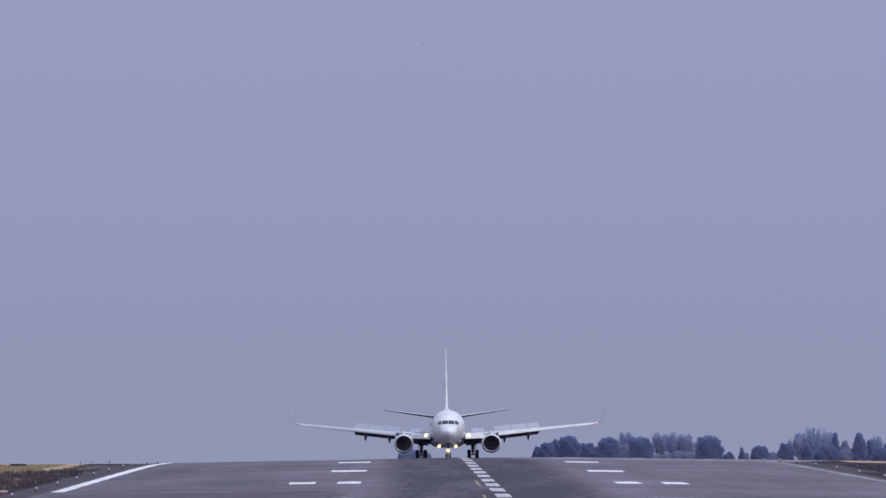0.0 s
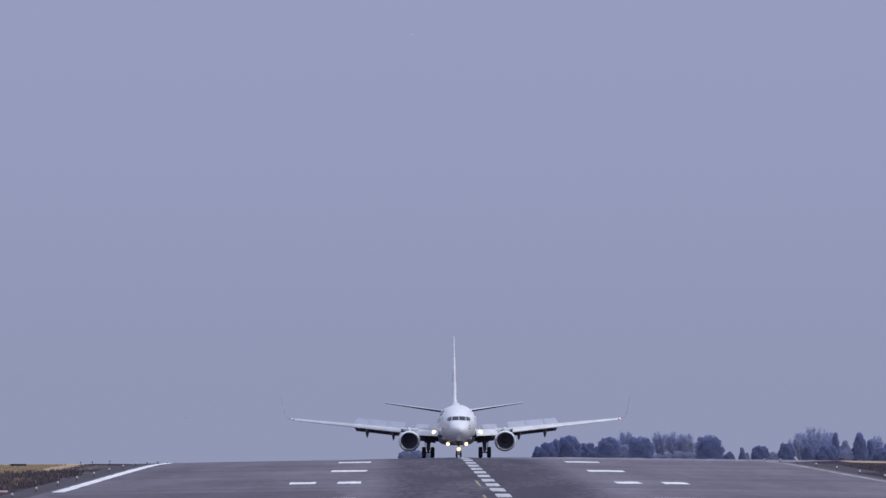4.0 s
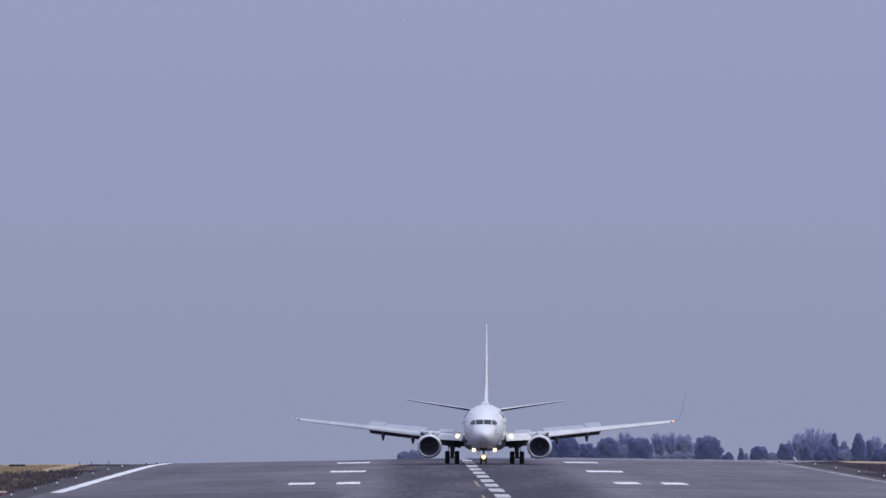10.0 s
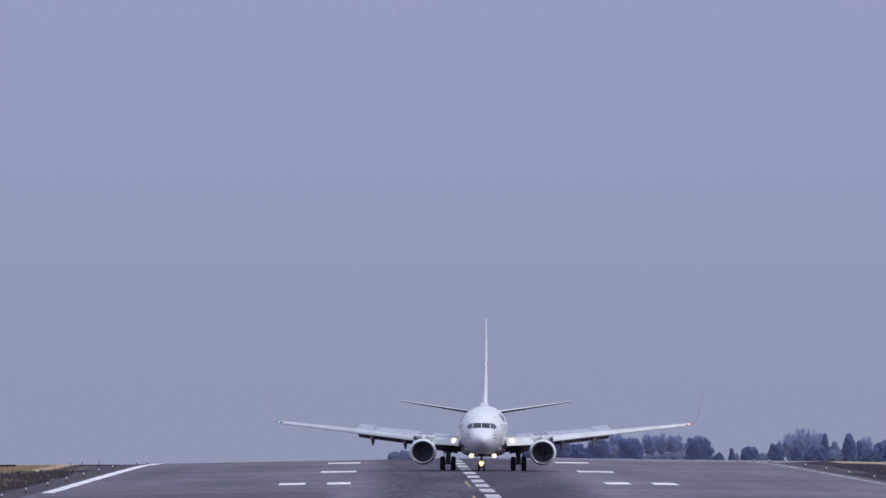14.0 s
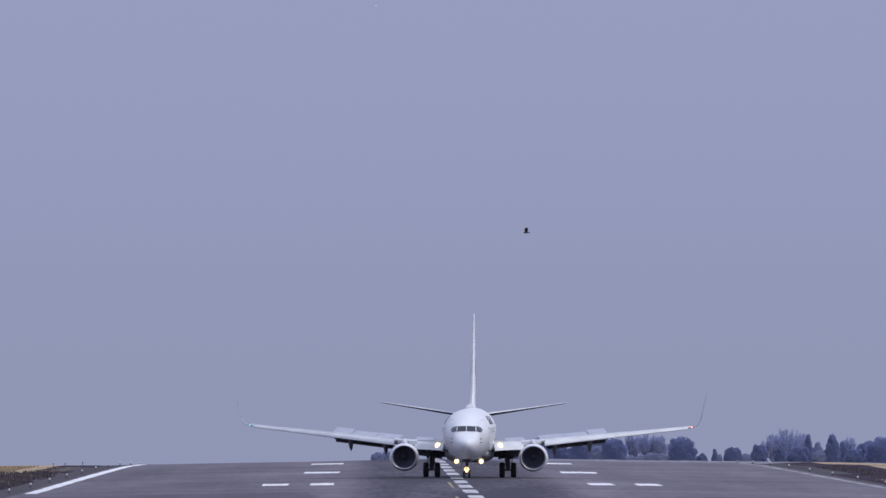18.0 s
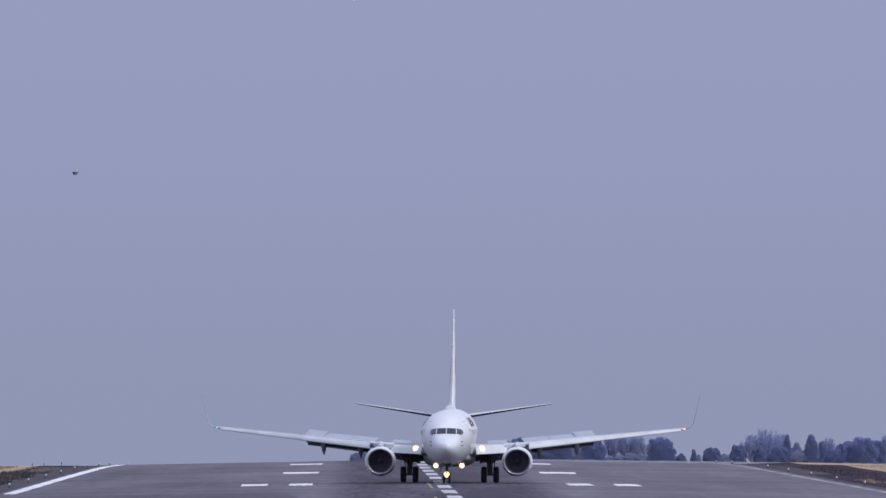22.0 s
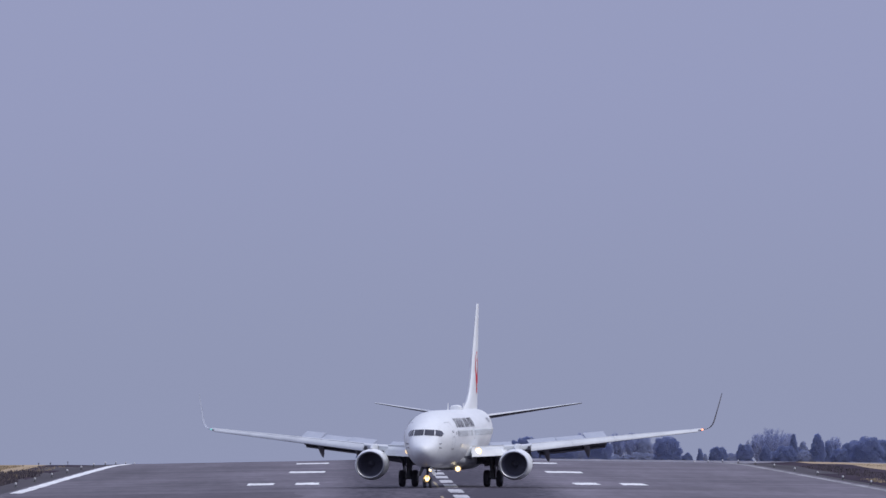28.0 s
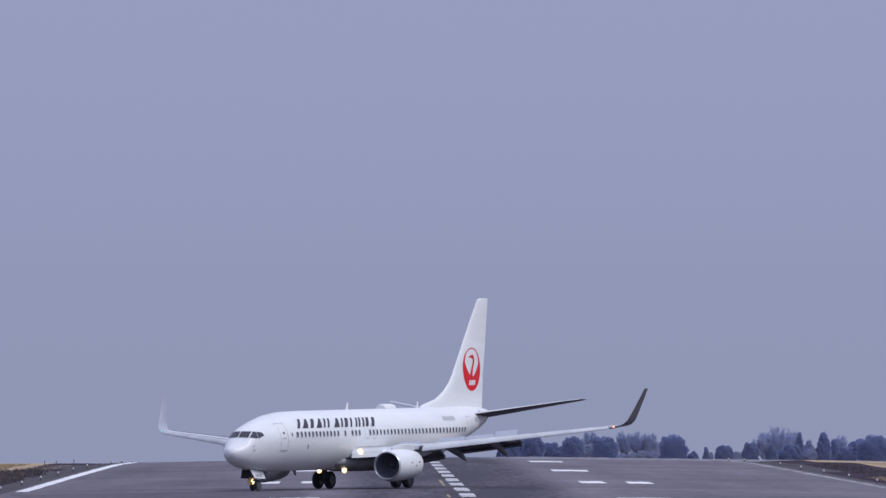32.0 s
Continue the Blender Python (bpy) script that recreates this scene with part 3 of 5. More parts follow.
        order = ((0.36, 4), (0.64, 3), (0.50, 4), (0.64, 3), (0.58, 2), (0.0, 0), (0.64, 3), (0.20, 1), (0.52, 4), (0.42, 1), (0.20, 1), (0.58, 2), (0.46, 4), (0.50, 4))
        for w, shape in (order if side > 0 else order[::-1]):
            if shape == 0:
                s += 0.46
                continue
            w *= 1.43
            k = w * 0.32 if shape == 2 else min(w, 0.25)
            spans = {1: ((0, k, 0, k),), 2: ((0, k, 0, k), (w - k, w, w - k, w)), 3: ((w * 0.04, w * 0.92, w * 0.38, w * 0.66),), 4: ((w * 0.10, w * 0.70, w * 0.14, w * 0.74),)}[shape]
            for a0, a1, b0, b1 in spans:
                part("title_bar", side_patch([(s + a0, z0), (s + a1, z0), (s + b1 + lean, z1), (s + b0 + lean, z1)], side, 0.012, 2, 6), INK, airliner, "charcoal shape of the livery title")
            s += w + 0.14
        for j in range(5):
            part("registration_bar", side_patch([(27.9 + j * 0.36, 4.30), (28.14 + j * 0.36, 4.30), (28.18 + j * 0.36, 4.58), (27.94 + j * 0.36, 4.58)], side, 0.012, 1, 2), SEAM, airliner, "small grey bar of lettering")
        part("static_port", side_patch([(33.0, 4.15), (33.6, 4.15), (33.6, 4.45), (33.0, 4.45)], side, 0.012, 2, 2), SEAM, airliner)
        for s0, z0, ds, dz in ((35.3, 4.05, 0.35, 0.16), (35.9, 4.35, 0.5, 0.22), (36.5, 4.5, 0.3, 0.25), (34.4, 4.75, 0.5, 0.14)):
            part("sooty_panel", side_patch([(s0, z0), (s0 + ds, z0), (s0 + ds, z0 + dz), (s0, z0 + dz)], side, 0.010, 2, 2), SEAM, airliner, "sooty grey panel of the tail cone")
    # aerials and the dome on the roof
    part("blade_aerial", slab([(0, NOSE + 16.8, 5.15), (0, NOSE + 17.15, 5.15), (0, NOSE + 17.22, 5.62), (0, NOSE + 17.04, 5.62)], 0.04, (1, 0, 0)), WHITE, airliner)
    part("blade_aerial", slab([(0, NOSE + 27.0, 5.15), (0, NOSE + 27.25, 5.15), (0, NOSE + 27.3, 5.58), (0, NOSE + 27.16, 5.58)], 0.04, (1, 0, 0)), WHITE, airliner)
    part("belly_aerial", slab([(0, NOSE + 9.2, 1.32), (0, NOSE + 9.6, 1.32), (0, NOSE + 9.66, 1.0), (0, NOSE + 9.5, 1.0)], 0.04, (1, 0, 0)), DARK_GREY, airliner)
    rings = [[(w * math.cos(a), NOSE + s, 5.02 + h * max(0.0, math.sin(a)) ** 0.45) for a in (math.pi * i / 14 for i in range(15))] for s, w, h in ((21.85, 0.22, 0.24), (21.9, 0.36, 0.42), (22.1, 0.38, 0.46), (23.2, 0.38, 0.46), (23.45, 0.36, 0.42), (23.52, 0.22, 0.24))]
    part("antenna_dome", loft(rings), WHITE, airliner, "white antenna dome on the roof", smooth=True)


TIP_Z = 3.81
# wing plan: span x, leading edge, trailing edge (from the nose), height of the chord, thickness ratio
WING = [(1.2, 13.2, 20.9, 2.20, 0.135), (1.88, 13.9, 20.85, 2.28, 0.13), (2.35, 14.4, 20.8, 2.34, 0.128), (5.0, 16.5, 20.7, 2.58, 0.125), (5.6, 16.8, 20.7, 2.67, 0.130), (16.6, 22.5, 24.0, TIP_Z, 0.130)]


def wing_at(x):
    w = np.array(WING)
    return [float(np.interp(x, w[:, 0], w[:, i])) for i in range(1, 5)]


def wing_piece(x0, x1, side, lo, hi, n=4, drop=0.0, turn=0.0, ahead=0.0, fat=1.0):
    """A piece of wing from fraction lo to hi of the chord, moved ahead and down and turned nose-down by turn degrees."""
    rings = []
    for i in range(n + 1):
        x = x0 + (x1 - x0) * i / n
        le, te, z, th = wing_at(x)
        c = te - le
        sec = airfoil(c, th * fat, 12)
        pts = [(u, v) for u, v in sec]
        full = []
        for u, v in pts:
            full.append((min(max(u, lo * c), hi * c), v))
        # heights at the cut edges
        pu = lo * c + (hi - lo) * c * (0.0 if turn >= 0 else 1.0)
        ring_pts = []
        for u, v in full:
            du, dv = u - pu, v
            a = -radians(turn)
            ru, rv = du * math.cos(a) - dv * math.sin(a), du * math.sin(a) + dv * math.cos(a)
            ring_pts.append((side * x, NOSE + le + pu + ru - ahead, z + rv - drop))
        rings.append(ring_pts)
    return loft(rings)


def build_wing(side):
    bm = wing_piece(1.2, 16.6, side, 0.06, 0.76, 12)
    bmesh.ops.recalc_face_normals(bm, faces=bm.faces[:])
    # faces turned down get the darker grey that stands for their shade
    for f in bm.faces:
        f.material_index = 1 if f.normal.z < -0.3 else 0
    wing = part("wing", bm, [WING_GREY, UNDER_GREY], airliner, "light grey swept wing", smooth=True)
    # leading edge: inboard flap and outboard slats, lowered for landing
    part("leading_edge", wing_piece(1.9, 3.9, side, 0.0, 0.075, 3), WING_GREY, wing, "light grey wing root leading edge", smooth=True)
    part("krueger_flap", slab([(side * 1.95, NOSE + 13.88, 2.03), (side * 4.1, NOSE + 15.6, 2.12), (side * 4.1, NOSE + 15.85, 2.52), (side * 1.95, NOSE + 14.13, 2.40)], 0.06, (0, -1, 0.3)), WING_GREY, wing, "lowered leading edge flap")
    for x0, x1 in ((5.65, 8.27), (8.28, 11.0), (11.01, 13.75), (13.76, 16.4)):
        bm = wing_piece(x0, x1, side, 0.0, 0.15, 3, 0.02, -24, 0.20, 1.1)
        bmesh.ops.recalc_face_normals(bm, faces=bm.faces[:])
        # shade below the slat is put in by colour
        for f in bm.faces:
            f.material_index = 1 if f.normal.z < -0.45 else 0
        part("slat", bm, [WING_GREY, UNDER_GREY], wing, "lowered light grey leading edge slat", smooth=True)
    # a dark block stands for the shaded leading edge gap beside the engine pylon
    le, te, z, th = wing_at(5.42)
    part("pylon_gap_shade", box(side * 5.5 - 0.09, side * 5.5 + 0.09, NOSE + le - 0.02, NOSE + le + 0.4, z - 0.12, z + 0.10, 0.03), DARK_GREY, wing, "dark block standing for the shaded gap in the leading edge")
    # trailing edge flaps, lowered
    for x0, x1, turn in ((2.1, 5.3, 30), (5.7, 10.25, 21)):
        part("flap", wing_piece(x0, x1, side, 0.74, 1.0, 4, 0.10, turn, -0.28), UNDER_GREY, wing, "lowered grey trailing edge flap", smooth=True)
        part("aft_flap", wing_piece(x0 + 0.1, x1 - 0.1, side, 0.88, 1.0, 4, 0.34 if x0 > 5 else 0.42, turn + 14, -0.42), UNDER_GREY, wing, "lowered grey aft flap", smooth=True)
    part("aileron", wing_piece(10.35, 16.3, side, 0.765, 1.0, 3), WING_GREY, wing, "grey aileron", smooth=True)
    # flap track fairings
    for x in (6.35, 9.0):
        le, te, z, th = wing_at(x)
        c = te - le
        y0 = NOSE + le + 0.42 * c
        rings = []
        for f, r, dz in ((0, 0.03, -0.12), (0.12, 0.13, -0.18), (0.35, 0.19, -0.30), (0.6, 0.19, -0.52), (0.85, 0.12, -0.86), (1.0, 0.02, -1.1)):
            rings.append(ring(side * x, y0 + f * (3.1 if x < 8 else 2.6), z + dz, r, n=12, rz=r * 1.35))
        part("flap_track_fairing", loft(rings), UNDER_GREY, wing, "dark canoe-shaped flap fairing", smooth=True)
    # spoilers: hinged on the upper skin
    for x0, x1, kind in ((2.75, 4.2, "inner"), (5.3, 7.1, "second"), (7.12, 8.95, "mid"), (8.97, 10.35, "outer")):
        c0 = wing_at(x0)
        c1 = wing_at(x1)
        hinge = Vector((side * (x0 + x1) / 2, NOSE + (c0[0] + 0.66 * (c0[1] - c0[0]) + c1[0] + 0.66 * (c1[1] - c1[0])) / 2, (c0[2] + c1[2]) / 2 + 0.055 * (c0[1] - c0[0] + c1[1] - c1[0]) / 2))
        h0 = Vector((side * x0, NOSE + c0[0] + 0.66 * (c0[1] - c0[0]), c0[2] + 0.045 * (c0[1] - c0[0]) + 0.03)) - hinge
        h1 = Vector((side * x1, NOSE + c1[0] + 0.66 * (c1[1] - c1[0]), c1[2] + 0.045 * (c1[1] - c1[0]) + 0.03)) - hinge
        along = (h1 - h0).normalized() * (1 if side > 0 else -1)
        aft = Vector((0, 0, 1)).cross(along).normalized()
        turn = Matrix((along, aft, along.cross(aft))).transposed().to_4x4()
        half = (h1 - h0).length / 2 - 0.015
        ob = part("spoiler", box(-half, half, 0.0, 0.86, 0.0, 0.035), WINGLET_GREY, wing, "raised light grey spoiler panel")
        SPOILERS.append((ob, Matrix.Translation(hinge + (h0 + h1) / 2) @ turn, kind))
    # blended winglet
    rings = []
    for f, dx, dz, lean in ((0.0, 0.0, 0.0, 6), (0.1, 0.28, 0.05, 16), (0.2, 0.50, 0.16, 38), (0.3, 0.66, 0.36, 60), (0.4, 0.76, 0.66, 74), (0.6, 0.90, 1.25, 77), (0.8, 1.04, 1.85, 77), (1.0, 1.18, 2.46, 77)):
        x, z = 16.6 + dx, TIP_Z + dz
        le = 22.5 + 2.5 * f ** 0.9
        c = 1.5 * (1 - f) + 0.5 * f
        slope = radians(lean)
        sec = airfoil(c, 0.05, 8)
        rings.append([(side * (x - v * math.sin(slope)), NOSE + le + u, z + v * math.cos(slope)) for u, v in sec])
    bm = loft(rings)
    bm.normal_update()
    bmesh.ops.recalc_face_normals(bm, faces=bm.faces[:])
    for f in bm.faces:
        if f.normal.x * side > 0.12:
            f.material_index = 1
    part("winglet", bm, [WINGLET_GREY, DARK_GREY], wing, "upswept winglet, light inside and dark outside", smooth=True)
    # lamps
    le, te, z, th = wing_at(2.35)
    lamp("landing_lamp", (side * 2.33, NOSE + le - 0.05, z + 0.09), 0.235, wing, "lit landing lamp in the wing root")
    bm = bmesh.new()
    bmesh.ops.create_uvsphere(bm, u_segments=10, v_segments=6, radius=0.06, matrix=Matrix.Translation((side * 16.64, NOSE + 22.62, TIP_Z + 0.01)) @ Matrix.Diagonal((1.7, 1, 0.8, 1)))
    part("navigation_lamp", bm, NAV_RED if side > 0 else NAV_GREEN, wing, "red wing tip lamp" if side > 0 else "green wing tip lamp", smooth=True)
    # retractable lamp below the body
    lamp("retractable_lamp", (side * 0.92, NOSE + 14.8, 1.24), 0.195, airliner, "lit landing lamp lowered from the belly")
    part("lamp_arm", tube((side * 0.92, NOSE + 14.86, 1.24), (side * 0.92, NOSE + 15.15, 1.4), 0.12, 0.08, 12), DARK_GREY, airliner)


def build_engine(side):
    cx, cz, y0 = side * 4.83, 1.55, NOSE + 13.2
    nac = lambda table, n=36: loft([[(cx + r * math.cos(a), y0 + s, cz + dz + r * (0.93 if math.sin(a) > 0 else flat) * math.sin(a)) for a in (2 * math.pi * i / n for i in range(n))] for s, r, flat, dz in table], cap=False)
    # cowl, outer skin
    cowl = part("engine_cowl", nac([(0.12, 0.98, 0.98, 0), (0.5, 1.06, 0.98, 0), (1.1, 1.10, 0.98, 0.01), (2.0, 1.08, 0.96, 0.03), (2.9, 1.0, 0.98, 0.05), (3.5, 0.9, 1, 0.07), (3.52, 0.86, 1, 0.07), (3.0, 0.85, 1, 0.06)]), WHITE, airliner, "white engine cowl", smooth=True)
    part("inlet_lip", nac([(0.13, 0.981, 0.98, 0), (0.05, 0.955, 0.98, 0), (0.0, 0.925, 0.98, 0), (0.03, 0.89, 0.98, 0), (0.13, 0.86, 0.98, 0)]), LIP_METAL, cowl, "bright metal inlet lip", smooth=True)
    part("inlet_duct", nac([(0.13, 0.86, 0.98, 0), (0.45, 0.81, 0.99, 0), (0.92, 0.79, 1, 0), (1.04, 0.66, 1, 0)]), DUCT, cowl, "dark inlet duct", smooth=True)
    bm = bmesh.new()
    bmesh.ops.create_circle(bm, cap_ends=True, segments=32, radius=0.72, matrix=Matrix.Translation((cx, y0 + 1.02, cz)) @ Euler((radians(90), 0, 0)).to_matrix().to_4x4())
    part("fan_back", bm, DUCT, cowl, "dark fan casing")
    blade = None
    for i in range(24):
        if blade is None:
            bm = bmesh.new()
            bm.faces.new([bm.verts.new(q) for q in ((0.22, -0.03, -0.03), (0.22, 0.05, 0.03), (0.72, 0.06, 0.10), (0.72, -0.02, -0.03))])
            ob = part("fan_blade", bm, FAN, cowl)
            blade = ob.data
        else:
            ob = new("fan_blade", blade)
            ob.parent = cowl
        ob.matrix_basis = pose(cx, y0 + 0.93, cz, 0, 15 * i, 0)
    part("spinner", loft([ring(cx, y0 + s, cz, r, n=16) for s, r in ((0.56, 0.01), (0.62, 0.08), (0.75, 0.17), (0.93, 0.24))]), DARK_GREY, cowl, "dark spinner cone", smooth=True)
    part("core_nozzle", nac([(3.0, 0.66, 1, 0.06), (3.9, 0.52, 1, 0.08), (4.5, 0.38, 1, 0.10), (4.48, 0.35, 1, 0.10)], 24), NOZZLE, cowl, "hot metal core nozzle", smooth=True)
    part("exhaust_plug", loft([ring(cx, y0 + s, cz + 0.1, r, n=16) for s, r in ((4.0, 0.28), (4.6, 0.2), (5.1, 0.03))]), NOZZLE, cowl, "exhaust plug", smooth=True)
    rings = []
    for s, hw, z0, z1 in ((0.75, 0.05, 2.5, 2.66), (1.4, 0.16, 2.4, 2.82), (2.4, 0.2, 2.2, 2.92), (3.6, 0.2, 2.0, 2.9), (5.0, 0.16, 2.05, 2.75), (6.4, 0.05, 2.25, 2.5)):
        rings.append([(cx - hw, y0 + s, z0), (cx + hw, y0 + s, z0), (cx + hw, y0 + s, z1 - 0.08), (cx + hw * 0.5, y0 + s, z1), (cx - hw * 0.5, y0 + s, z1), (cx - hw, y0 + s, z1 - 0.08)])
    part("pylon", loft(rings), WING_GREY, airliner, "grey engine pylon", smooth=True)
    for ds, dz in ((1.5, 0.1), (2.1, -0.1), (2.6, 0.12)):
        part("latch_mark", box(cx + side * 1.075 - 0.03, cx + side * 1.075 + 0.03, y0 + ds, y0 + ds + 0.09, cz + dz, cz + dz + 0.09, 0.01), DARK_GREY, cowl)
    part("chine", slab([(cx - side * 0.75, y0 + 0.9, cz + 0.76), (cx - side * 0.75, y0 + 1.9, cz + 0.78), (cx - side * 1.0, y0 + 1.8, cz + 1.02), (cx - side * 0.98, y0 + 1.35, cz + 1.0)], 0.03, (1, 0, 0)), WHITE, cowl, "small cowl strake")


def build_tail():
    def fin_ring(z, le, te, th, k=9):
        sec = airfoil(te - le, th, k)
        n = len(sec) // 2
        return [((v if i <= n else v * 1.1 / 0.75 * 1.0) * 0.9, NOSE + le + u, z) for i, (u, v) in enumerate(sec)]
    levels = [(5.05, 27.4, 36.75, 0.05), (5.35, 27.9, 36.75, 0.05), (5.7, 29.8, 36.8, 0.06), (6.2, 31.0, 36.85, 0.07), (6.8, 31.9, 36.9, 0.085), (7.3, 32.4, 36.95, 0.09), (9.0, 33.68, 37.27, 0.085), (11.0, 35.22, 37.6, 0.08), (12.08, 36.12, 37.78, 0.075), (12.27, 36.3, 37.78, 0.065), (12.34, 36.65, 37.66, 0.04)]
    part("fin", loft([fin_ring(*q) for q in levels]), WHITE, airliner, "tall white tail fin", smooth=True)
    for side in (-1, 1):
        # round red emblem of plain shapes: a disc with an open middle, a bent neck and a small light bar
        cs, cz, rs, rz = 35.03, 7.63, 1.40, 1.44

        def fin_half(s, z):
            lv = np.array(levels)
            le, te, th = (float(np.interp(z, lv[:, 0], lv[:, i])) for i in (1, 2, 3))
            u = min(max((s - le) / (te - le), 0.001), 0.999)
            return 0.9 * 1.1 * (te - le) * 5 * th * (0.2969 * math.sqrt(u) - 0.126 * u - 0.3516 * u * u + 0.2843 * u ** 3 - 0.1036 * u ** 4)

        def sheet(name, outer, inner, mat, label, o):
            """Sheet between two closed curves of (s, z), or a fan of one curve."""
            bm = bmesh.new()
            if inner is None:
                steps = 5
                mid = (sum(q[0] for q in outer) / len(outer), sum(q[1] for q in outer) / len(outer))
                rows = [[(mid[0] + (q[0] - mid[0]) * f, mid[1] + (q[1] - mid[1]) * f) for q in outer] for f in [(j + 0.01) / steps for j in range(steps)] + [1.0]]
            else:
                rows = [[(a[0] + (b[0] - a[0]) * f, a[1] + (b[1] - a[1]) * f) for a, b in zip(outer, inner)] for f in (0, 0.25, 0.5, 0.75, 1)]
            vs = [[bm.verts.new((side * (fin_half(*q) + o), NOSE + q[0], q[1])) for q in r] for r in rows]
            k = len(outer)
            for a, b in zip(vs, vs[1:]):
                for i in range(k):
                    j = (i + 1) % k
                    bm.faces.new((a[i], a[j], b[j], b[i]))
            return part(name, bm, mat, airliner, label)
        n = 36
        disc = [(cs + rs * math.cos(2 * math.pi * i / n), cz + rz * math.sin(2 * math.pi * i / n)) for i in range(n)]
        hole = []
        for i in range(n):
            a = 2 * math.pi * i / n
            hole.append((cs + rs * math.cos(a) * (0.76 if math.sin(a) > 0 else 0.76 + 0.30 * math.sin(a)), cz + 0.44 + 0.93 * math.sin(a)))
        sheet("emblem_ring", disc, hole, RED, "round crimson tail emblem", 0.012)
        # neck: a curved tapering stroke rising from the lower part, with a head and a beak
        spine = [(cs - 0.12, cz - 0.66, 0.26), (cs - 0.12, cz - 0.30, 0.19), (cs + 0.02, cz + 0.05, 0.14), (cs + 0.2, cz + 0.35, 0.12), (cs + 0.3, cz + 0.62, 0.13), (cs + 0.18, cz + 0.82, 0.17), (cs - 0.1, cz + 0.86, 0.08), (cs - 0.5, cz + 0.80, 0.02)]
        outline = [(s + w, z) if i < 5 else (s, z + w) for i, (s, z, w) in enumerate(spine)] + [(s - w, z) if i < 5 else (s, z - w) for i, (s, z, w) in list(enumerate(spine))[::-1]]
        bm = bmesh.new()
        m = len(spine)
        vs = [bm.verts.new((side * (fin_half(*q) + 0.014), NOSE + q[0], q[1])) for q in outline]
        for i in range(m - 1):
            bm.faces.new((vs[i], vs[i + 1], vs[2 * m - 2 - i], vs[2 * m - 1 - i]))
        part("emblem_stroke", bm, RED, airliner, "curved crimson stroke of the emblem")
        for i, (w, x) in enumerate(((0.22, -0.52), (0.32, -0.22), (0.26, 0.18))):
            bm = bmesh.new()
            q4 = [(cs + x, cz - 1.05), (cs + x + w, cz - 1.05), (cs + x + w + 0.08, cz - 0.72), (cs + x + 0.08, cz - 0.72)]
            bm.faces.new([bm.verts.new((side * (fin_half(*q) + 0.018), NOSE + q[0], q[1])) for q in q4])
            part("emblem_bar", bm, WHITE, airliner, "small white bar on the emblem")
        # tailplane
        rings = []
        for f in (0, 0.25, 0.5, 0.75, 0.94, 1.0):
            x = 0.55 + f * 6.54
            le, te = 33.1 + f * 3.75 + (0.25 if f == 1 else 0), 37.0 + f * 1.25
            sec = airfoil(te - le, 0.085 - 0.02 * f, 8)
            # trimmed with its leading edge up
            rings.append([(side * x, NOSE + le + u, 4.52 + f * 1.0 + v + (0.5 * (te - le) - u) * math.tan(radians(2.3))) for u, v in sec])
        bm = loft(rings)
        bmesh.ops.recalc_face_normals(bm, faces=bm.faces[:])
        # all but the upward faces are coloured dark, standing for shade
        for f in bm.faces:
            f.material_index = 1 if f.normal.z < 0.8 else 0
        stab = part("tailplane", bm, [WING_GREY, DARK_GREY], airliner, "light grey tailplane", smooth=True)
        bm = slab([(side * 1.3, NOSE + 36.1, 4.74), (side * 1.3, NOSE + 36.13, 4.74), (side * 6.6, NOSE + 37.83, 5.49), (side * 6.6, NOSE + 37.80, 5.49)], 0.01, (0, 0, 1))
        part("elevator_seam", bm, SEAM, stab)
    part("tail_cone_nozzle", loft([ring(0, NOSE + s, 4.60, r, n=14) for s, r in ((37.2, 0.19), (37.55, 0.15))]), NOZZLE, airliner, "small exhaust in the tail cone")


def build_wheel(x, y, r, w, name="wheel"):
    """A wheel on its own axle, so that it can turn."""
    prof = [(-w / 2, r * 0.62), (-w / 2, r * 0.86), (-w * 0.36, r * 0.97), (-w * 0.15, r), (w * 0.15, r), (w * 0.36, r * 0.97), (w / 2, r * 0.86), (w / 2, r * 0.62)]
    bm = loft([ring(u, 0, 0, q, "x", 28) for u, q in prof], cap=False)
    wheel = part(name, bm, TYRE, airliner, "black rubber tyre", smooth=True)
    wheel.location = (x, y, r)
    bm = loft([ring(u, 0, 0, q, "x", 20) for u, q in ((-w * 0.42, r * 0.2), (-w * 0.46, r * 0.63), (w * 0.46, r * 0.63), (w * 0.42, r * 0.2))])
    part("rim", bm, RIM, wheel, "grey metal rim", smooth=True)
    bolt = bmesh.new()
    bmesh.ops.create_cone(bolt, cap_ends=True, segments=6, radius1=r * 0.055, radius2=r * 0.05, depth=r * 0.09, matrix=Matrix.Rotation(radians(90), 4, "Y"))
    bolt_mesh = None
    for k in range(8):
        a = 2 * math.pi * k / 8
        for u in (-w * 0.46, w * 0.46):
            if bolt_mesh is None:
                ob = part("wheel_bolt", bolt, STRUT, wheel)
                bolt_mesh = ob.data
            else:
                ob = new("wheel_bolt", bolt_mesh)
                ob.parent = wheel
            ob.location = (u, r * 0.42 * math.cos(a), r * 0.42 * math.sin(a))
    WHEELS.append((wheel, Vector((x, y, r)), r))


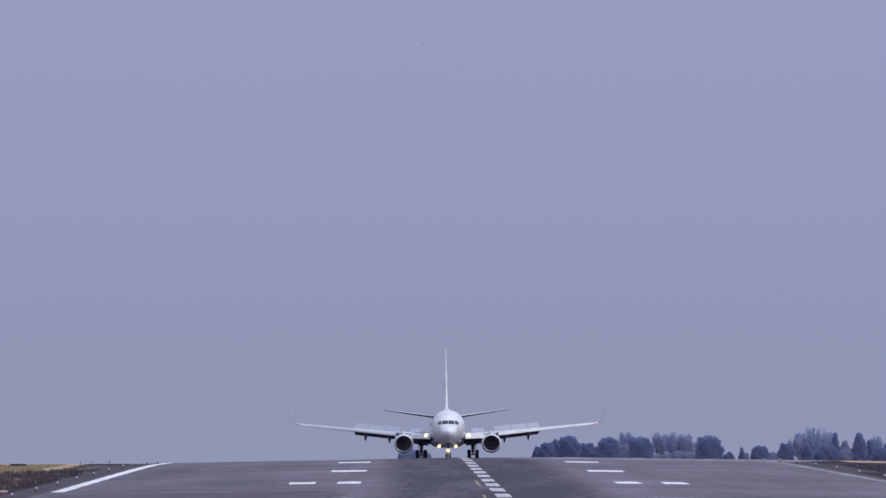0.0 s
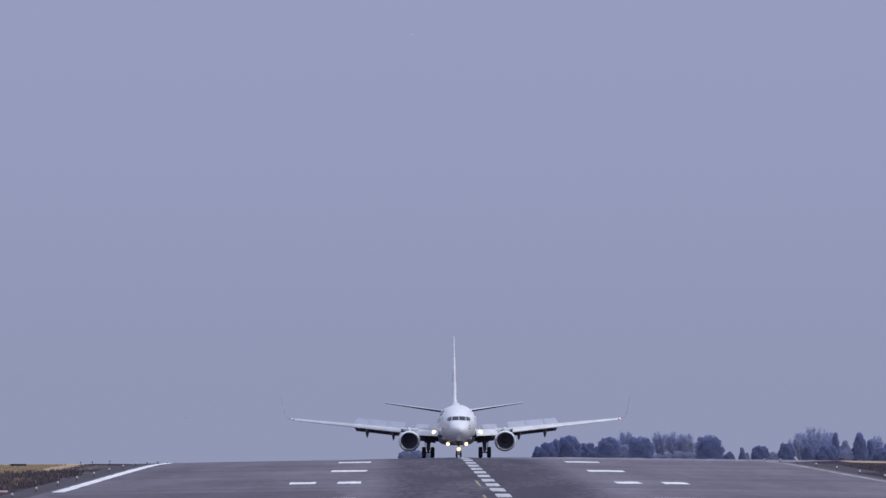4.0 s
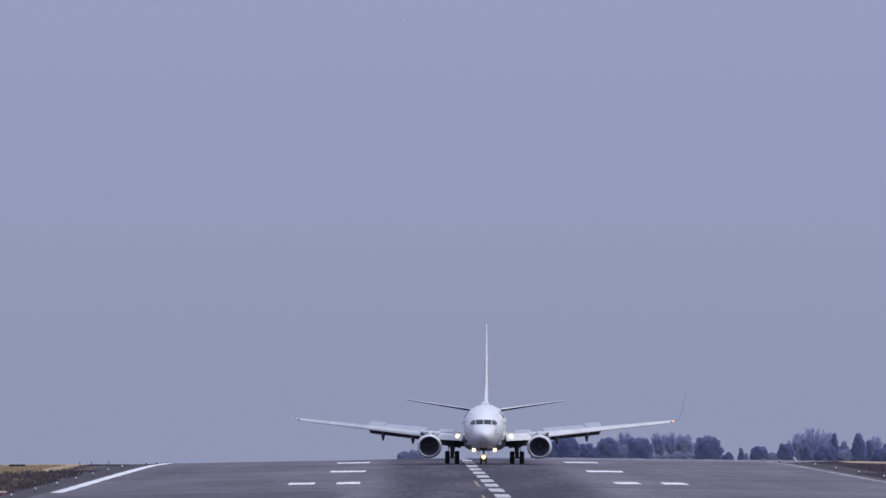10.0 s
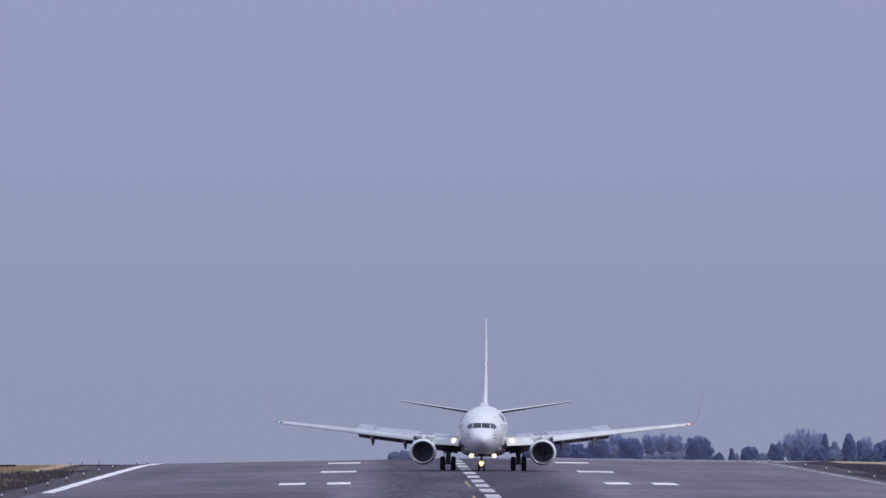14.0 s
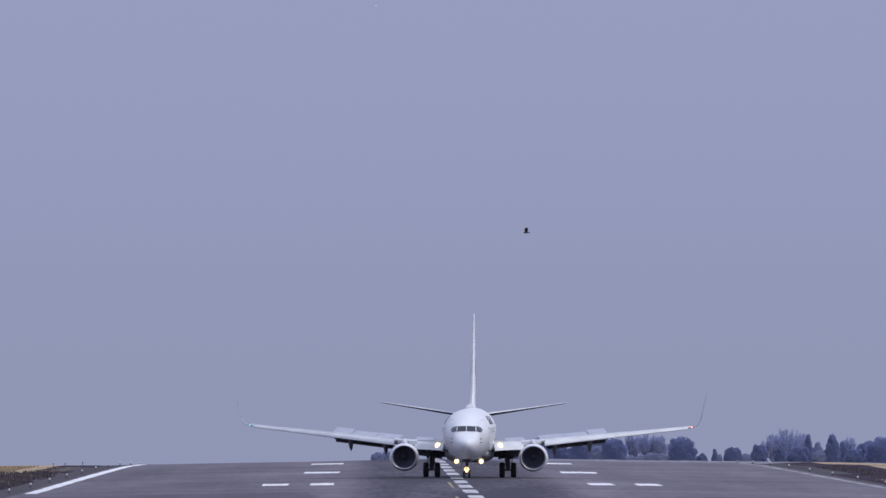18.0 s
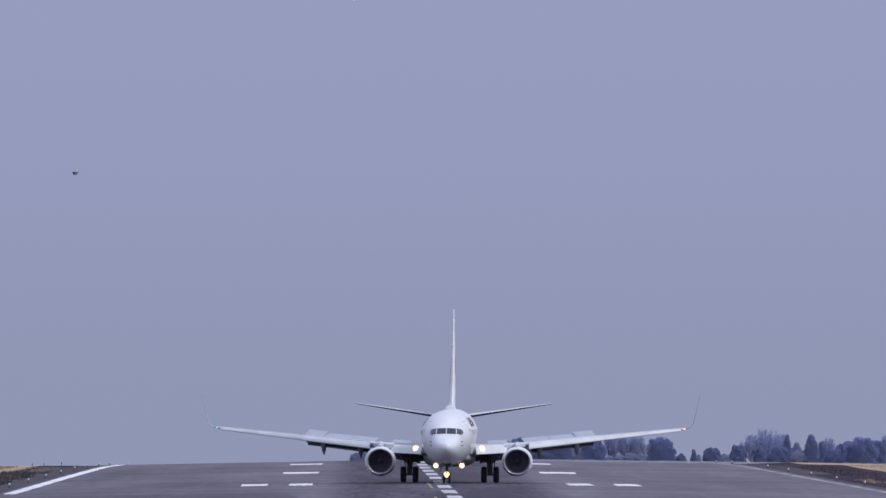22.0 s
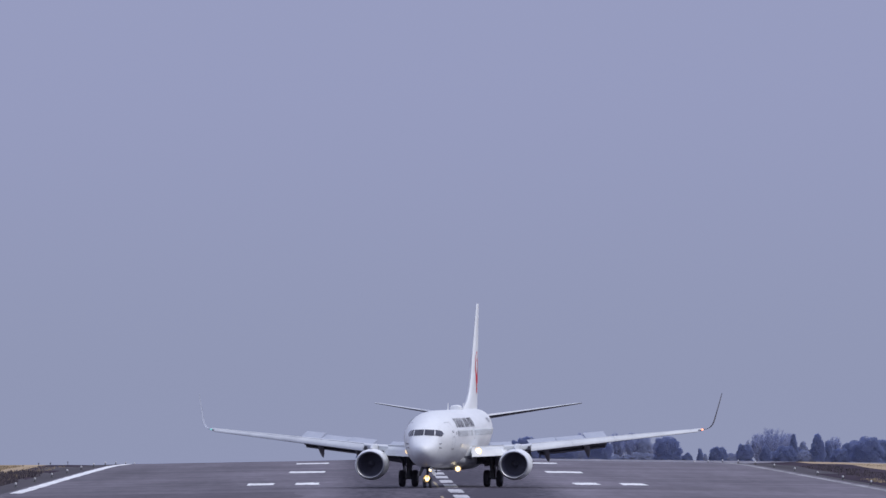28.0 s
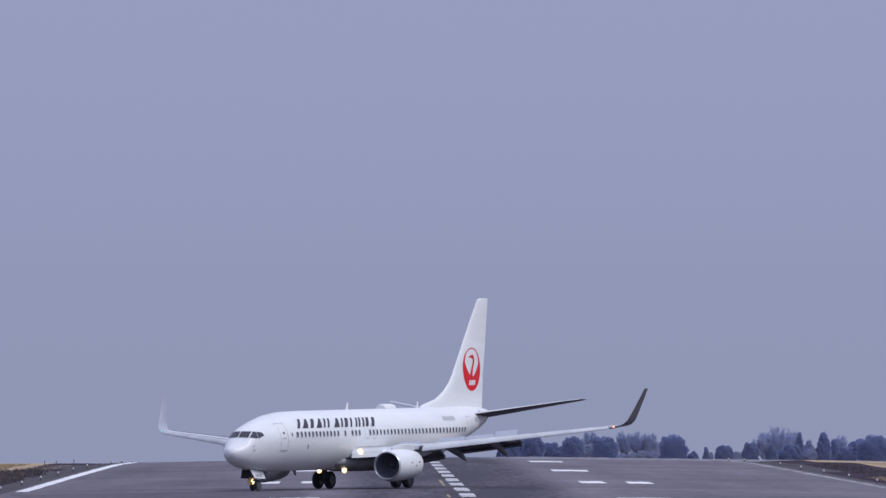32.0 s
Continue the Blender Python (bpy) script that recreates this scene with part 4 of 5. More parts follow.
def build_gear():
    for side in (-1, 1):
        x, y = side * 2.86, -0.4
        leg = part("main_gear_leg", tube((x, y + 0.05, 0.56), (x - side * 0.12, y - 0.05, 2.2), 0.16, 0.22, 14), STRUT, airliner, "grey main gear leg", smooth=True)
        PISTONS.append((part("axle", tube((x - 0.6, y, 0.565), (x + 0.6, y, 0.565), 0.075), STRUT, leg), 0))
        PISTONS.append((part("piston", tube((x, y + 0.05, 0.50), (x - side * 0.05, y + 0.02, 1.4), 0.10), BARE_METAL, leg, "bright metal piston"), 0))
        part("side_brace", tube((x, y, 1.45), (x - side * 1.25, y + 0.05, 1.75), 0.09), STRUT, leg)
        part("drag_brace", tube((x, y, 1.2), (x - side * 0.08, y - 0.9, 1.95), 0.055), STRUT, leg)
        part("torque_link", slab([(x - 0.05, y + 0.17, 0.62), (x - 0.05, y + 0.5, 0.92), (x - 0.05, y + 0.2, 1.3)], 0.1, (1, 0, 0)), STRUT, leg)
        part("brake_hose", tube((x + side * 0.15, y - 0.12, 0.7), (x + side * 0.2, y - 0.15, 1.9), 0.02), TYRE, leg)
        part("gear_door", slab([(x + side * 0.24, y - 0.45, 1.0), (x + side * 0.24, y + 0.45, 1.0), (x + side * 0.44, y + 0.55, 2.2), (x + side * 0.44, y - 0.55, 2.2)], 0.06, (side, 0, 0)), UNDER_GREY, leg, "grey main gear door")
        # solid dark block in place of the open well's shade
        part("wheel_well_shade", loft([[(side * u, q, z) for u, z in ((0.35, 1.30), (1.5, 1.38), (2.55, 1.80), (3.0, 2.12), (0.35, 2.05))] for q in (y - 0.75, y + 0.85)]), DARK_GREY, airliner, "dark block standing for the shaded main wheel well")
        part("upper_brace", tube((x - side * 0.05, y - 0.05, 1.75), (x - side * 0.95, y - 0.3, 1.55), 0.07), STRUT, leg)
        part("actuator", tube((x + side * 0.12, y + 0.15, 1.35), (x + side * 0.95, y + 0.3, 2.15), 0.06), STRUT, leg)
        for d in (-0.43, 0.43):
            build_wheel(x + d, y, 0.565, 0.41, "main_wheel")
    ny = NOSE + 4.0
    leg = part("nose_gear_leg", tube((0, ny, 0.34), (0, ny + 0.18, 1.7), 0.075, 0.1, 12), STRUT, airliner, "grey nose gear leg", smooth=True)
    PISTONS.append((part("axle", tube((-0.34, ny, 0.34), (0.34, ny, 0.34), 0.05), STRUT, leg), 1))
    PISTONS.append((part("piston", tube((0, ny, 0.30), (0, ny + 0.1, 1.1), 0.055), BARE_METAL, leg, "bright metal piston"), 1))
    part("drag_brace", tube((0, ny + 0.05, 0.9), (0, ny - 0.85, 1.6), 0.045), STRUT, leg)
    part("torque_link", slab([(-0.04, ny - 0.1, 0.45), (-0.04, ny - 0.33, 0.68), (-0.04, ny - 0.05, 0.95)], 0.08, (1, 0, 0)), STRUT, leg)
    part("lamp_bracket", tube((0, ny - 0.06, 0.62), (0, ny - 0.14, 0.62), 0.11, 0.13, 12), STRUT, leg)
    lamp("taxi_lamp", (0, ny - 0.19, 0.62), 0.215, leg, "lit amber taxi lamp", LAMP_WARM)
    # hood added so that the lamp dims when seen from the side
    part("lamp_hood", loft([ring(0, ny - u, 0.62, q, n=20) for u, q in ((0.12, 0.225), (0.62, 0.25), (0.62, 0.235), (0.13, 0.22))], cap=False), DARK_GREY, leg, "dark hood added to hide the taxi lamp's glow from the side", smooth=True)
    for side in (-1, 1):
        bm = slab([(side * 0.28, NOSE + 2.7, 1.50), (side * 0.28, NOSE + 4.45, 1.36), (side * 0.50, NOSE + 4.4, 0.86), (side * 0.50, NOSE + 2.9, 0.92)], 0.03, (side, 0, 0))
        bmesh.ops.recalc_face_normals(bm, faces=bm.faces[:])
        for f in bm.faces:
            f.material_index = 1 if f.normal.x * side < -0.5 else 0
        door = part("nose_gear_door", bm, [WHITE, DARK_GREY], airliner, "open nose gear door, white outside and dark inside")
        for k in range(2):
            part("door_mark", slab([(side * 0.475, NOSE + 3.2 + 0.5 * k, 1.03), (side * 0.475, NOSE + 3.5 + 0.5 * k, 1.02), (side * 0.415, NOSE + 3.52 + 0.5 * k, 1.2), (side * 0.415, NOSE + 3.22 + 0.5 * k, 1.2)], 0.004, (side, 0, 0)), SEAM, door, "small grey bar of lettering").location.x = side * 0.04
        build_wheel(side * 0.2, ny, 0.34, 0.19, "nose_wheel")


SPOILERS, WHEELS, PISTONS = [], [], []
build_hull()
for side_sign in (-1, 1):
    build_wing(side_sign)
    build_engine(side_sign)
build_tail()
build_gear()
# braking, the body sits a little nose-down on its legs
SQUAT = pose(0, 0, 0, 0.3)
for piece in airliner.children:
    if not piece.name.startswith(("main_gear_leg", "main_wheel", "nose_gear_leg", "nose_wheel")):
        piece.matrix_basis = SQUAT @ piece.matrix_basis

# ---- runway edge lights ----
def edge_light():
    lamp = new("runway_edge_light")
    part("base", loft([ring(0, 0, z, r, "z", 12) for z, r in ((0, 0.14), (0.04, 0.14), (0.07, 0.07))]), LIGHT_BASE, lamp)
    part("stem", tube((0, 0, 0.06), (0, 0, 0.18), 0.04, 0.04, 8), LIGHT_BASE, lamp)
    part("housing", loft([ring(0, 0, z, r, "z", 12) for z, r in ((0.18, 0.05), (0.21, 0.075), (0.29, 0.075), (0.33, 0.045), (0.35, 0.01))]), LIGHT_BODY, lamp, smooth=True)
    tagged(lamp, "small white runway edge light on the shoulder", "light", "runway edge lights")
    return lamp


first_light = None
for k in range(13):
    for sx in (-1, 1):
        lx, ly = (-30.85, 900.0 + 60 * k) if sx < 0 else (30.95, 848.0 + 60 * k)
        at = pose(lx, ly, runway_z(lx, ly))
        if first_light is None:
            first_light = edge_light()
            first_light.matrix_basis = at
        else:
            copy_thing(first_light, at)


# ---- things on the grass verge ----
def marker_post(x, y, h):
    post = new("marker_post")
    part("pole", tube((0, 0, 0), (0, 0, h), 0.028, 0.022, 8), LIGHT_BASE, post)
    part("cap", box(-0.06, 0.06, -0.04, 0.04, h - 0.1, h, 0.015), LIGHT_BASE, post)
    tagged(post, "short dark marker post on the grass verge", "post", "marker posts")
    post.location = (x, y, ground_z(x, y) - 0.05)


for px, py, ph in ((-36.2, 1330, 0.45), (-35.75, 1360, 0.4), (-34.9, 1400, 0.42), (33.0, 1159, 0.6)):
    marker_post(px, py, ph)

board = new("marker_board")
part("panel", box(-0.45, 0.45, -0.04, 0.04, 0.12, 0.24, 0.015), SIGN_WHITE, board, "white board face")
part("stripe", box(-0.45, 0.45, -0.05, 0.05, 0.04, 0.12), SIGN_RED, board, "red lower stripe")
part("foot", box(-0.4, -0.32, -0.06, 0.06, 0.0, 0.05), LIGHT_BASE, board)
part("foot", box(0.32, 0.4, -0.06, 0.06, 0.0, 0.05), LIGHT_BASE, board)
board.location = (-32.9, 948, ground_z(-32.9, 948))
tagged(board, "low white and red marker board on the shoulder", "sign")

shed = new("low_shed")
part("wall", box(-0.7, 0.7, -1.0, 1.0, 0, 0.22, 0.02), SHED_DARK, shed, "dark green side")
part("roof", box(-0.76, 0.76, -1.1, 1.1, 0.22, 0.28, 0.02), SHED_DARK, shed, "dark flat roof")
shed.location = (-41.7, 1318, ground_z(-41.7, 1318) - 0.02)
tagged(shed, "low dark green equipment box in the dry grass", "equipment box")


# ---- dry grass along both verges ----
def grass(name, label, mat, count, spread, seed, tall, wide, patchy=-1.0):
    rnd = random.Random(seed)
    bm = bmesh.new()
    for _ in range(count):
        x, y = spread(rnd)
        if noise.noise((x * 0.45, y * 0.03, seed)) < patchy:
            continue                                   # bare places between the tufts
        z = ground_z(x, y) - 0.06
        h = tall * rnd.uniform(0.5, 1.15)
        for b in range(4):
            a = rnd.uniform(0, math.pi)
            bx, by = x + rnd.gauss(0, 0.16), y + rnd.gauss(0, 0.16)
            w = wide * rnd.uniform(0.5, 1.2)
            lean = rnd.gauss(0, 0.22) * h
            dx, dy = w * math.cos(a), w * math.sin(a)
            v = [bm.verts.new(q) for q in ((bx - dx, by - dy, z), (bx + dx, by + dy, z), (bx + dx * 0.7 + lean * 0.4, by + dy * 0.7, z + h * 0.6), (bx - dx * 0.7 + lean * 0.4, by - dy * 0.7, z + h * 0.6), (bx + lean, by, z + h))]
            bm.faces.new((v[0], v[1], v[2], v[3]))
            bm.faces.new((v[3], v[2], v[4]))
    me = bpy.data.meshes.new(name)
    bm.to_mesh(me)
    bm.free()
    me.materials.append(mat)
    tagged(new(name, me), label, "grass", kind="stuff")


grass("dry_grass", "tall dry golden grass on the runway verge", BLADE_GOLD, 3000, lambda r: (-38.2 - abs(r.gauss(0, 5.0)), r.uniform(1195, 1345)), 11, 0.22, 0.05)
grass("dry_grass", "dry golden grass at the back of the verge", BLADE_GOLD, 1500, lambda r: (-42.0 - abs(r.gauss(0, 4.0)), r.uniform(1050, 1230)), 18, 0.30, 0.05)
grass("withered_weeds", "dark withered weeds on the runway verge", BLADE_DARK, 1500, lambda r: (-33.2 - abs(r.gauss(0, 2.6)), 900 + 310 * r.random()), 12, 0.45, 0.05)
grass("dry_grass", "tufts of dry brown grass on the dark verge", BLADE_BROWN, 4200, lambda r: (-33.6 - 8.0 * r.random() ** 1.1, r.uniform(930, 1160)), 15, 0.34, 0.05, 0.0)
grass("withered_weeds", "low dark weeds creeping over the paved shoulder", BLADE_DARK, 1500, lambda r: (-31.75 - 2.6 * r.random(), 1000 + 185 * r.random()), 19, 0.2, 0.07, -0.1)
grass("dry_grass", "single tufts of tall golden grass among dark weeds", BLADE_GOLD, 170, lambda r: (-33.4 - 4.5 * r.random(), r.uniform(960, 1150)), 20, 0.5, 0.05, 0.12)
grass("dry_grass", "thin dry grass straggling over the dark verge", BLADE_GOLD, 260, lambda r: (-33.6 - 3.0 * r.random(), 1100 + 230 * r.random()), 16, 0.16, 0.05)
grass("dry_grass", "short dry golden grass beside the dark bank", BLADE_GOLD, 2600, lambda r: (39.9 + abs(r.gauss(0, 6)), r.uniform(880, 1330)), 13, 0.13, 0.05)
grass("withered_weeds", "dark withered weeds on the earth bank", BLADE_DARK, 600, lambda r: (r.uniform(34.3, 36.8), r.uniform(880, 1300)), 14, 0.2, 0.05)
grass("dry_grass", "few pale stalks on the earth bank", BLADE_GOLD, 45, lambda r: (r.uniform(33.0, 34.2), r.uniform(1055, 1105)), 17, 0.2, 0.05)


# ---- far trees beyond the crest ----
def leaves(store, rng, centre, radii, count, size):
    """Many small leaf clumps in an uneven, lumpy crown."""
    d = rng.normal(size=(count, 3))
    d /= np.linalg.norm(d, axis=1)[:, None]
    p = np.array(centre)
    lump = 1 + 0.10 * np.sin(d @ np.array((5.1, 3.3, 4.2)) + p.sum() * 2) + 0.07 * np.sin(d @ np.array((-4.4, 6.2, 7.3)) + p.sum())
    c = p + d * (rng.random(count) ** 0.4 * lump)[:, None] * np.array(radii)
    # leaves all face -y, so that the crowns shade flat as in haze
    n = d * 0.06 + np.array((0, -0.95, 0.25)) + rng.normal(size=(count, 3)) * 0.05
    n /= np.linalg.norm(n, axis=1)[:, None]
    u = np.cross(n, rng.normal(size=(count, 3)))
    u /= np.linalg.norm(u, axis=1)[:, None]
    v = np.cross(n, u)
    s = (size * rng.uniform(0.5, 1.2, count))[:, None]
    w = n * 0.4
    store.append(np.stack([c + u * s, c + v * s, c - u * 0.8 * s + w * 0.5 * s, c - v * s], 1).reshape(-1, 3))


def crown_part(store, mat, tree):
    verts = np.concatenate(store)
    first = np.arange(0, len(verts), 4)[:, None]
    faces = np.concatenate([first + np.array((0, 1, 2)), first + np.array((0, 2, 3))], 1).reshape(-1, 3)
    me = bpy.data.meshes.new("crown")
    me.from_pydata(verts.tolist(), [], faces.tolist())
    me.materials.append(mat)
    new("crown", me).parent = tree


def trunk_bmesh(rnd, h, r, limbs, reach):
    """A tapered trunk with limbs."""
    bm = bmesh.new()

    def bar(p, q, a, b):
        t = tube(p, q, a, b, 6)
        me = bpy.data.meshes.new("bar")
        t.to_mesh(me)
        t.free()
        bm.from_mesh(me)
        bpy.data.meshes.remove(me)
    bar((0, 0, 0), (0, 0, h * 0.45), r, r * 0.7)
    bar((0, 0, h * 0.45), (rnd.gauss(0, 0.1), 0, h * 0.9), r * 0.7, r * 0.15)
    for i in range(limbs):
        z = h * rnd.uniform(0.15, 0.5)
        a = rnd.uniform(0, 2 * math.pi)
        top = rnd.uniform(0.42, 0.96)
        wide = reach * math.sqrt(1 - ((top - 0.40) / 0.60) ** 2) * rnd.uniform(0.6, 1.0)
        q = Vector((math.cos(a) * wide, math.sin(a) * wide, max(top * h, z + 0.1 * h)))
        bar((0, 0, z), q, r * 0.4, r * 0.08)
    return bm


def leafy_tree(name, label, seed, h, w, mat, low=0.05, count=1500):
    rnd = random.Random(seed)
    tree = new(name)
    part("trunk", trunk_bmesh(rnd, h, 0.16 + 0.02 * h, 6, w * 0.5), BARK, tree)
    crown, rng = [], np.random.RandomState(seed)
    mid = h * (low + (1 - low) / 2)
    if h > 1.7 * w:
        # a slender crown that narrows to its top
        for up, wide, tall, share in ((0.36, 0.46, 0.36, 0.4), (0.6, 0.36, 0.28, 0.25), (0.82, 0.2, 0.19, 0.1)):
            leaves(crown, rng, (rnd.gauss(0, 0.03) * w, 0, h * up), (w * wide, w * 0.28, h * tall), int(count * share), 0.19)
    else:
        leaves(crown, rng, (0, 0, mid), (w * 0.44, w * 0.28, h * (1 - low) * 0.46), count * 3 // 4, 0.19)
    # uneven sprays that break the outline
    for _ in range(22):
        a = rnd.uniform(0, 2 * math.pi)
        z = h * rnd.uniform(low + 0.12, 0.9)
        k = w * rnd.uniform(0.34, 0.46) * (1.12 - abs(z / h - 0.42)) * (1.25 - 0.8 * z / h if h > 1.7 * w else 1)
        s = rnd.uniform(0.6, 1.25)
        leaves(crown, rng, (math.cos(a) * k, (0.04 + 0.08 * math.sin(a)) * w, z), (w * 0.11 * s, w * 0.12 * s, h * 0.11 * s), count // 26, 0.14)
    leaves(crown, rng, (0, 0, h * 0.2), (w * 0.47, w * 0.28, h * 0.26), count // 3, 0.19)
    crown_part(crown, mat, tree)
    return tagged(tree, label, "tree", "far trees")


def bare_tree(name, label, seed, h, w):
    """A leafless tree: many steep limbs from low on the trunk, with fine twigs all along them."""
    rnd = random.Random(seed)
    tree = new(name)
    bm, limbs = bmesh.new(), []
    stem = tube((0, 0, 0), (rnd.gauss(0, 0.2), 0, h * 0.8), 0.15, 0.04, 6)
    joined = [stem]
    for i in range(46):
        z = h * rnd.uniform(0.06, 0.42)
        a = rnd.uniform(0, 2 * math.pi)
        top = rnd.uniform(0.55, 0.97)
        wide = w * 0.5 * math.sqrt(max(0.02, 1 - ((top - 0.5) / 0.5) ** 2)) * rnd.uniform(0.2, 1.0) ** 0.6
        knee = Vector((math.cos(a) * wide * 0.62, math.sin(a) * wide * 0.4, z + (top * h - z) * 0.45))
        tip = Vector((math.cos(a) * wide, math.sin(a) * wide * 0.6, top * h))
        foot = Vector((0, 0, z))
        joined += [tube(foot, knee, 0.055, 0.035, 5), tube(knee, tip, 0.035, 0.012, 5)]
        limbs += [(foot, knee), (knee, tip), (knee, tip)]
    for one in joined:
        me = bpy.data.meshes.new("limb")
        one.to_mesh(me)
        one.free()
        bm.from_mesh(me)
        bpy.data.meshes.remove(me)
    part("trunk", bm, BARK, tree, "trunk and bare limbs")
    verts, faces = [], []
    for _ in range(7600):
        p, q = rnd.choice(limbs)
        c = p.lerp(q, rnd.uniform(0.1, 1.0))
        d = Vector((rnd.gauss(0, 0.8), rnd.gauss(0, 0.5), rnd.gauss(0.9, 0.6))).normalized() * h * rnd.uniform(0.04, 0.11)
        across = d.cross(Vector((0, 1, 0))).normalized() * 0.022
        k = len(verts)
        verts += [c - across, c + across, c + d + across * 0.5, c + d - across * 0.5]
        faces.append((k, k + 1, k + 2, k + 3))
        e = c + d * rnd.uniform(0.3, 0.8)
        d2 = Vector((rnd.gauss(0, 1), rnd.gauss(0, 0.6), rnd.gauss(0.6, 0.7))).normalized() * h * 0.06
        verts += [e - across * 0.7, e + across * 0.7, e + d2]
        faces.append((k + 4, k + 5, k + 6))
    me = bpy.data.meshes.new("crown")
    me.from_pydata([tuple(v) for v in verts], [], faces)
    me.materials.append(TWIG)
    crown = new("crown", me)
    crown.parent = tree
    crown["label"] = "fan of bare twigs"
    return tagged(tree, label, "tree", "far trees")


FAR = 4450.0


def grow(kind, step, top, width, depth=0.0):
    y = FAR + depth
    x = (step - 708.7) * y / 25100 + EYE[0]
    z0 = ground_z(x, y) - 0.05
    h = EYE[2] - (top - 696) * y / 25100 - z0
    w = width * y / 25100
    seed = int(step)
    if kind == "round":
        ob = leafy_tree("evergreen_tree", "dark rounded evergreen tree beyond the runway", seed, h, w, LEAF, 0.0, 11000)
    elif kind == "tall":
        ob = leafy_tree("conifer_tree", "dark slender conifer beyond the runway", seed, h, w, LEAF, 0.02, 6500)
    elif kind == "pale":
        ob = leafy_tree("broadleaf_tree", "thin tree in pale haze tones beyond the runway", seed, h, w, LEAF_PALE, 0.04, 5000)
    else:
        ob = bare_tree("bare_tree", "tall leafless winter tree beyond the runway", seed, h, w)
    ob.matrix_basis = pose(x, y, z0)
    return ob


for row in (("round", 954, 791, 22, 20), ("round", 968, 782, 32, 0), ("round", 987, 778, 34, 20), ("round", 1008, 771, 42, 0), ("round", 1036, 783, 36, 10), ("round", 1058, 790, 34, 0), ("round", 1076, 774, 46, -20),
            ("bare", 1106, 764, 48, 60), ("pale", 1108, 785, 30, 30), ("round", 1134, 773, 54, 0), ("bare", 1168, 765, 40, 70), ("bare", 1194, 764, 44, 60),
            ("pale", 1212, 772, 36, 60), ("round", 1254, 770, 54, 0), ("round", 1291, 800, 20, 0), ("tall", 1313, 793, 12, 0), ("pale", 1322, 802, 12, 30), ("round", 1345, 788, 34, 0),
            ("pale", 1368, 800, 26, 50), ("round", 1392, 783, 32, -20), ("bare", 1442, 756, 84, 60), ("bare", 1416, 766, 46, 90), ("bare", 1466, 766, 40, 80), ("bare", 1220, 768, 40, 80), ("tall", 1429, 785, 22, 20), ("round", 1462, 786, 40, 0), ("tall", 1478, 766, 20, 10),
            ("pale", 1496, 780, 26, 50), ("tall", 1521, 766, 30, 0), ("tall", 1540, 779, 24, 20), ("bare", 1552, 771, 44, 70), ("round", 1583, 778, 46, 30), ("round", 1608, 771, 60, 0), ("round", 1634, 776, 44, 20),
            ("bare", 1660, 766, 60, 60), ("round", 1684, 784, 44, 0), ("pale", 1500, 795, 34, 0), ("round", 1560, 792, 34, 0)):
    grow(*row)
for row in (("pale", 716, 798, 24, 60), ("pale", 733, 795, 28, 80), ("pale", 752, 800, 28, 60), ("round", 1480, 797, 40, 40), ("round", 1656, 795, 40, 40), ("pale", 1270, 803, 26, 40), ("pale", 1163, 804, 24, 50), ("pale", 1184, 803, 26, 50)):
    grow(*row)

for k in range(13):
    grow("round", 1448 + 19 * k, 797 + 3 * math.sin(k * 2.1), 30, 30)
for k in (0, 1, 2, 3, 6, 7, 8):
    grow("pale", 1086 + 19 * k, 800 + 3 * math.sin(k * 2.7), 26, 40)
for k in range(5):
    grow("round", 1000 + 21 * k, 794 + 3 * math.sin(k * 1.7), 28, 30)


# ---- pale strip standing for the mirage at the foot of the far trees ----
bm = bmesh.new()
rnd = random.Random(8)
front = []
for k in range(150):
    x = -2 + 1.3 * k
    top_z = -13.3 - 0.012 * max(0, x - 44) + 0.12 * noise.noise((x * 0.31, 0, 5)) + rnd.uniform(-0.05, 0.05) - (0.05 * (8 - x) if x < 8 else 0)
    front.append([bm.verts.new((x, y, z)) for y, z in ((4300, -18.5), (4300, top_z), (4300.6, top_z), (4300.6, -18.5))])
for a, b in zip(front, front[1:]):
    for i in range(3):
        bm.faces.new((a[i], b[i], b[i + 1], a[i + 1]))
mirage_band = part("mirage_band", bm, MIRAGE_BAND)
tagged(mirage_band, "pale strip standing for the heat mirage beyond the runway", "wall", kind="structure")


# ---- a bird and a balloon in the sky ----
BIRD_WINGS = []


def crow(label, start, end):
    """A crow with two flapping wings; start and end say when it flies in view."""
    bird = new("crow")
    body = [ring(0, y, z, r, n=10) for y, z, r in ((-0.24, 0.0, 0.016), (-0.17, 0.02, 0.05), (-0.05, 0.0, 0.078), (0.06, -0.005, 0.07), (0.15, 0.0, 0.042), (0.27, 0.0, 0.048), (0.28, 0.0, 0.002))]
    part("body", loft(body), FEATHER, bird, smooth=True)
    part("beak", tube((0, -0.19, 0.005), (0, -0.26, -0.005), 0.012, 0.002, 6), FEATHER, bird)
    for sx in (-1, 1):
        wing_ob = part("wing", slab([(sx * 0.03, -0.10, 0.03), (sx * 0.24, -0.14, 0.03), (sx * 0.46, -0.03, 0.03), (sx * 0.42, 0.09, 0.03), (sx * 0.2, 0.12, 0.03), (sx * 0.03, 0.12, 0.03)], 0.03, (0, 0, 1)), FEATHER, bird)
        BIRD_WINGS.append((wing_ob, sx, start, end))
    return tagged(bird, label, "bird", "crows")


bird = crow("black crow flapping across the sky", 15, 23)
far_bird = crow("small dark crow flying far beyond the runway", 0, 11)
far_bird.scale = (0.6, 0.6, 0.6)

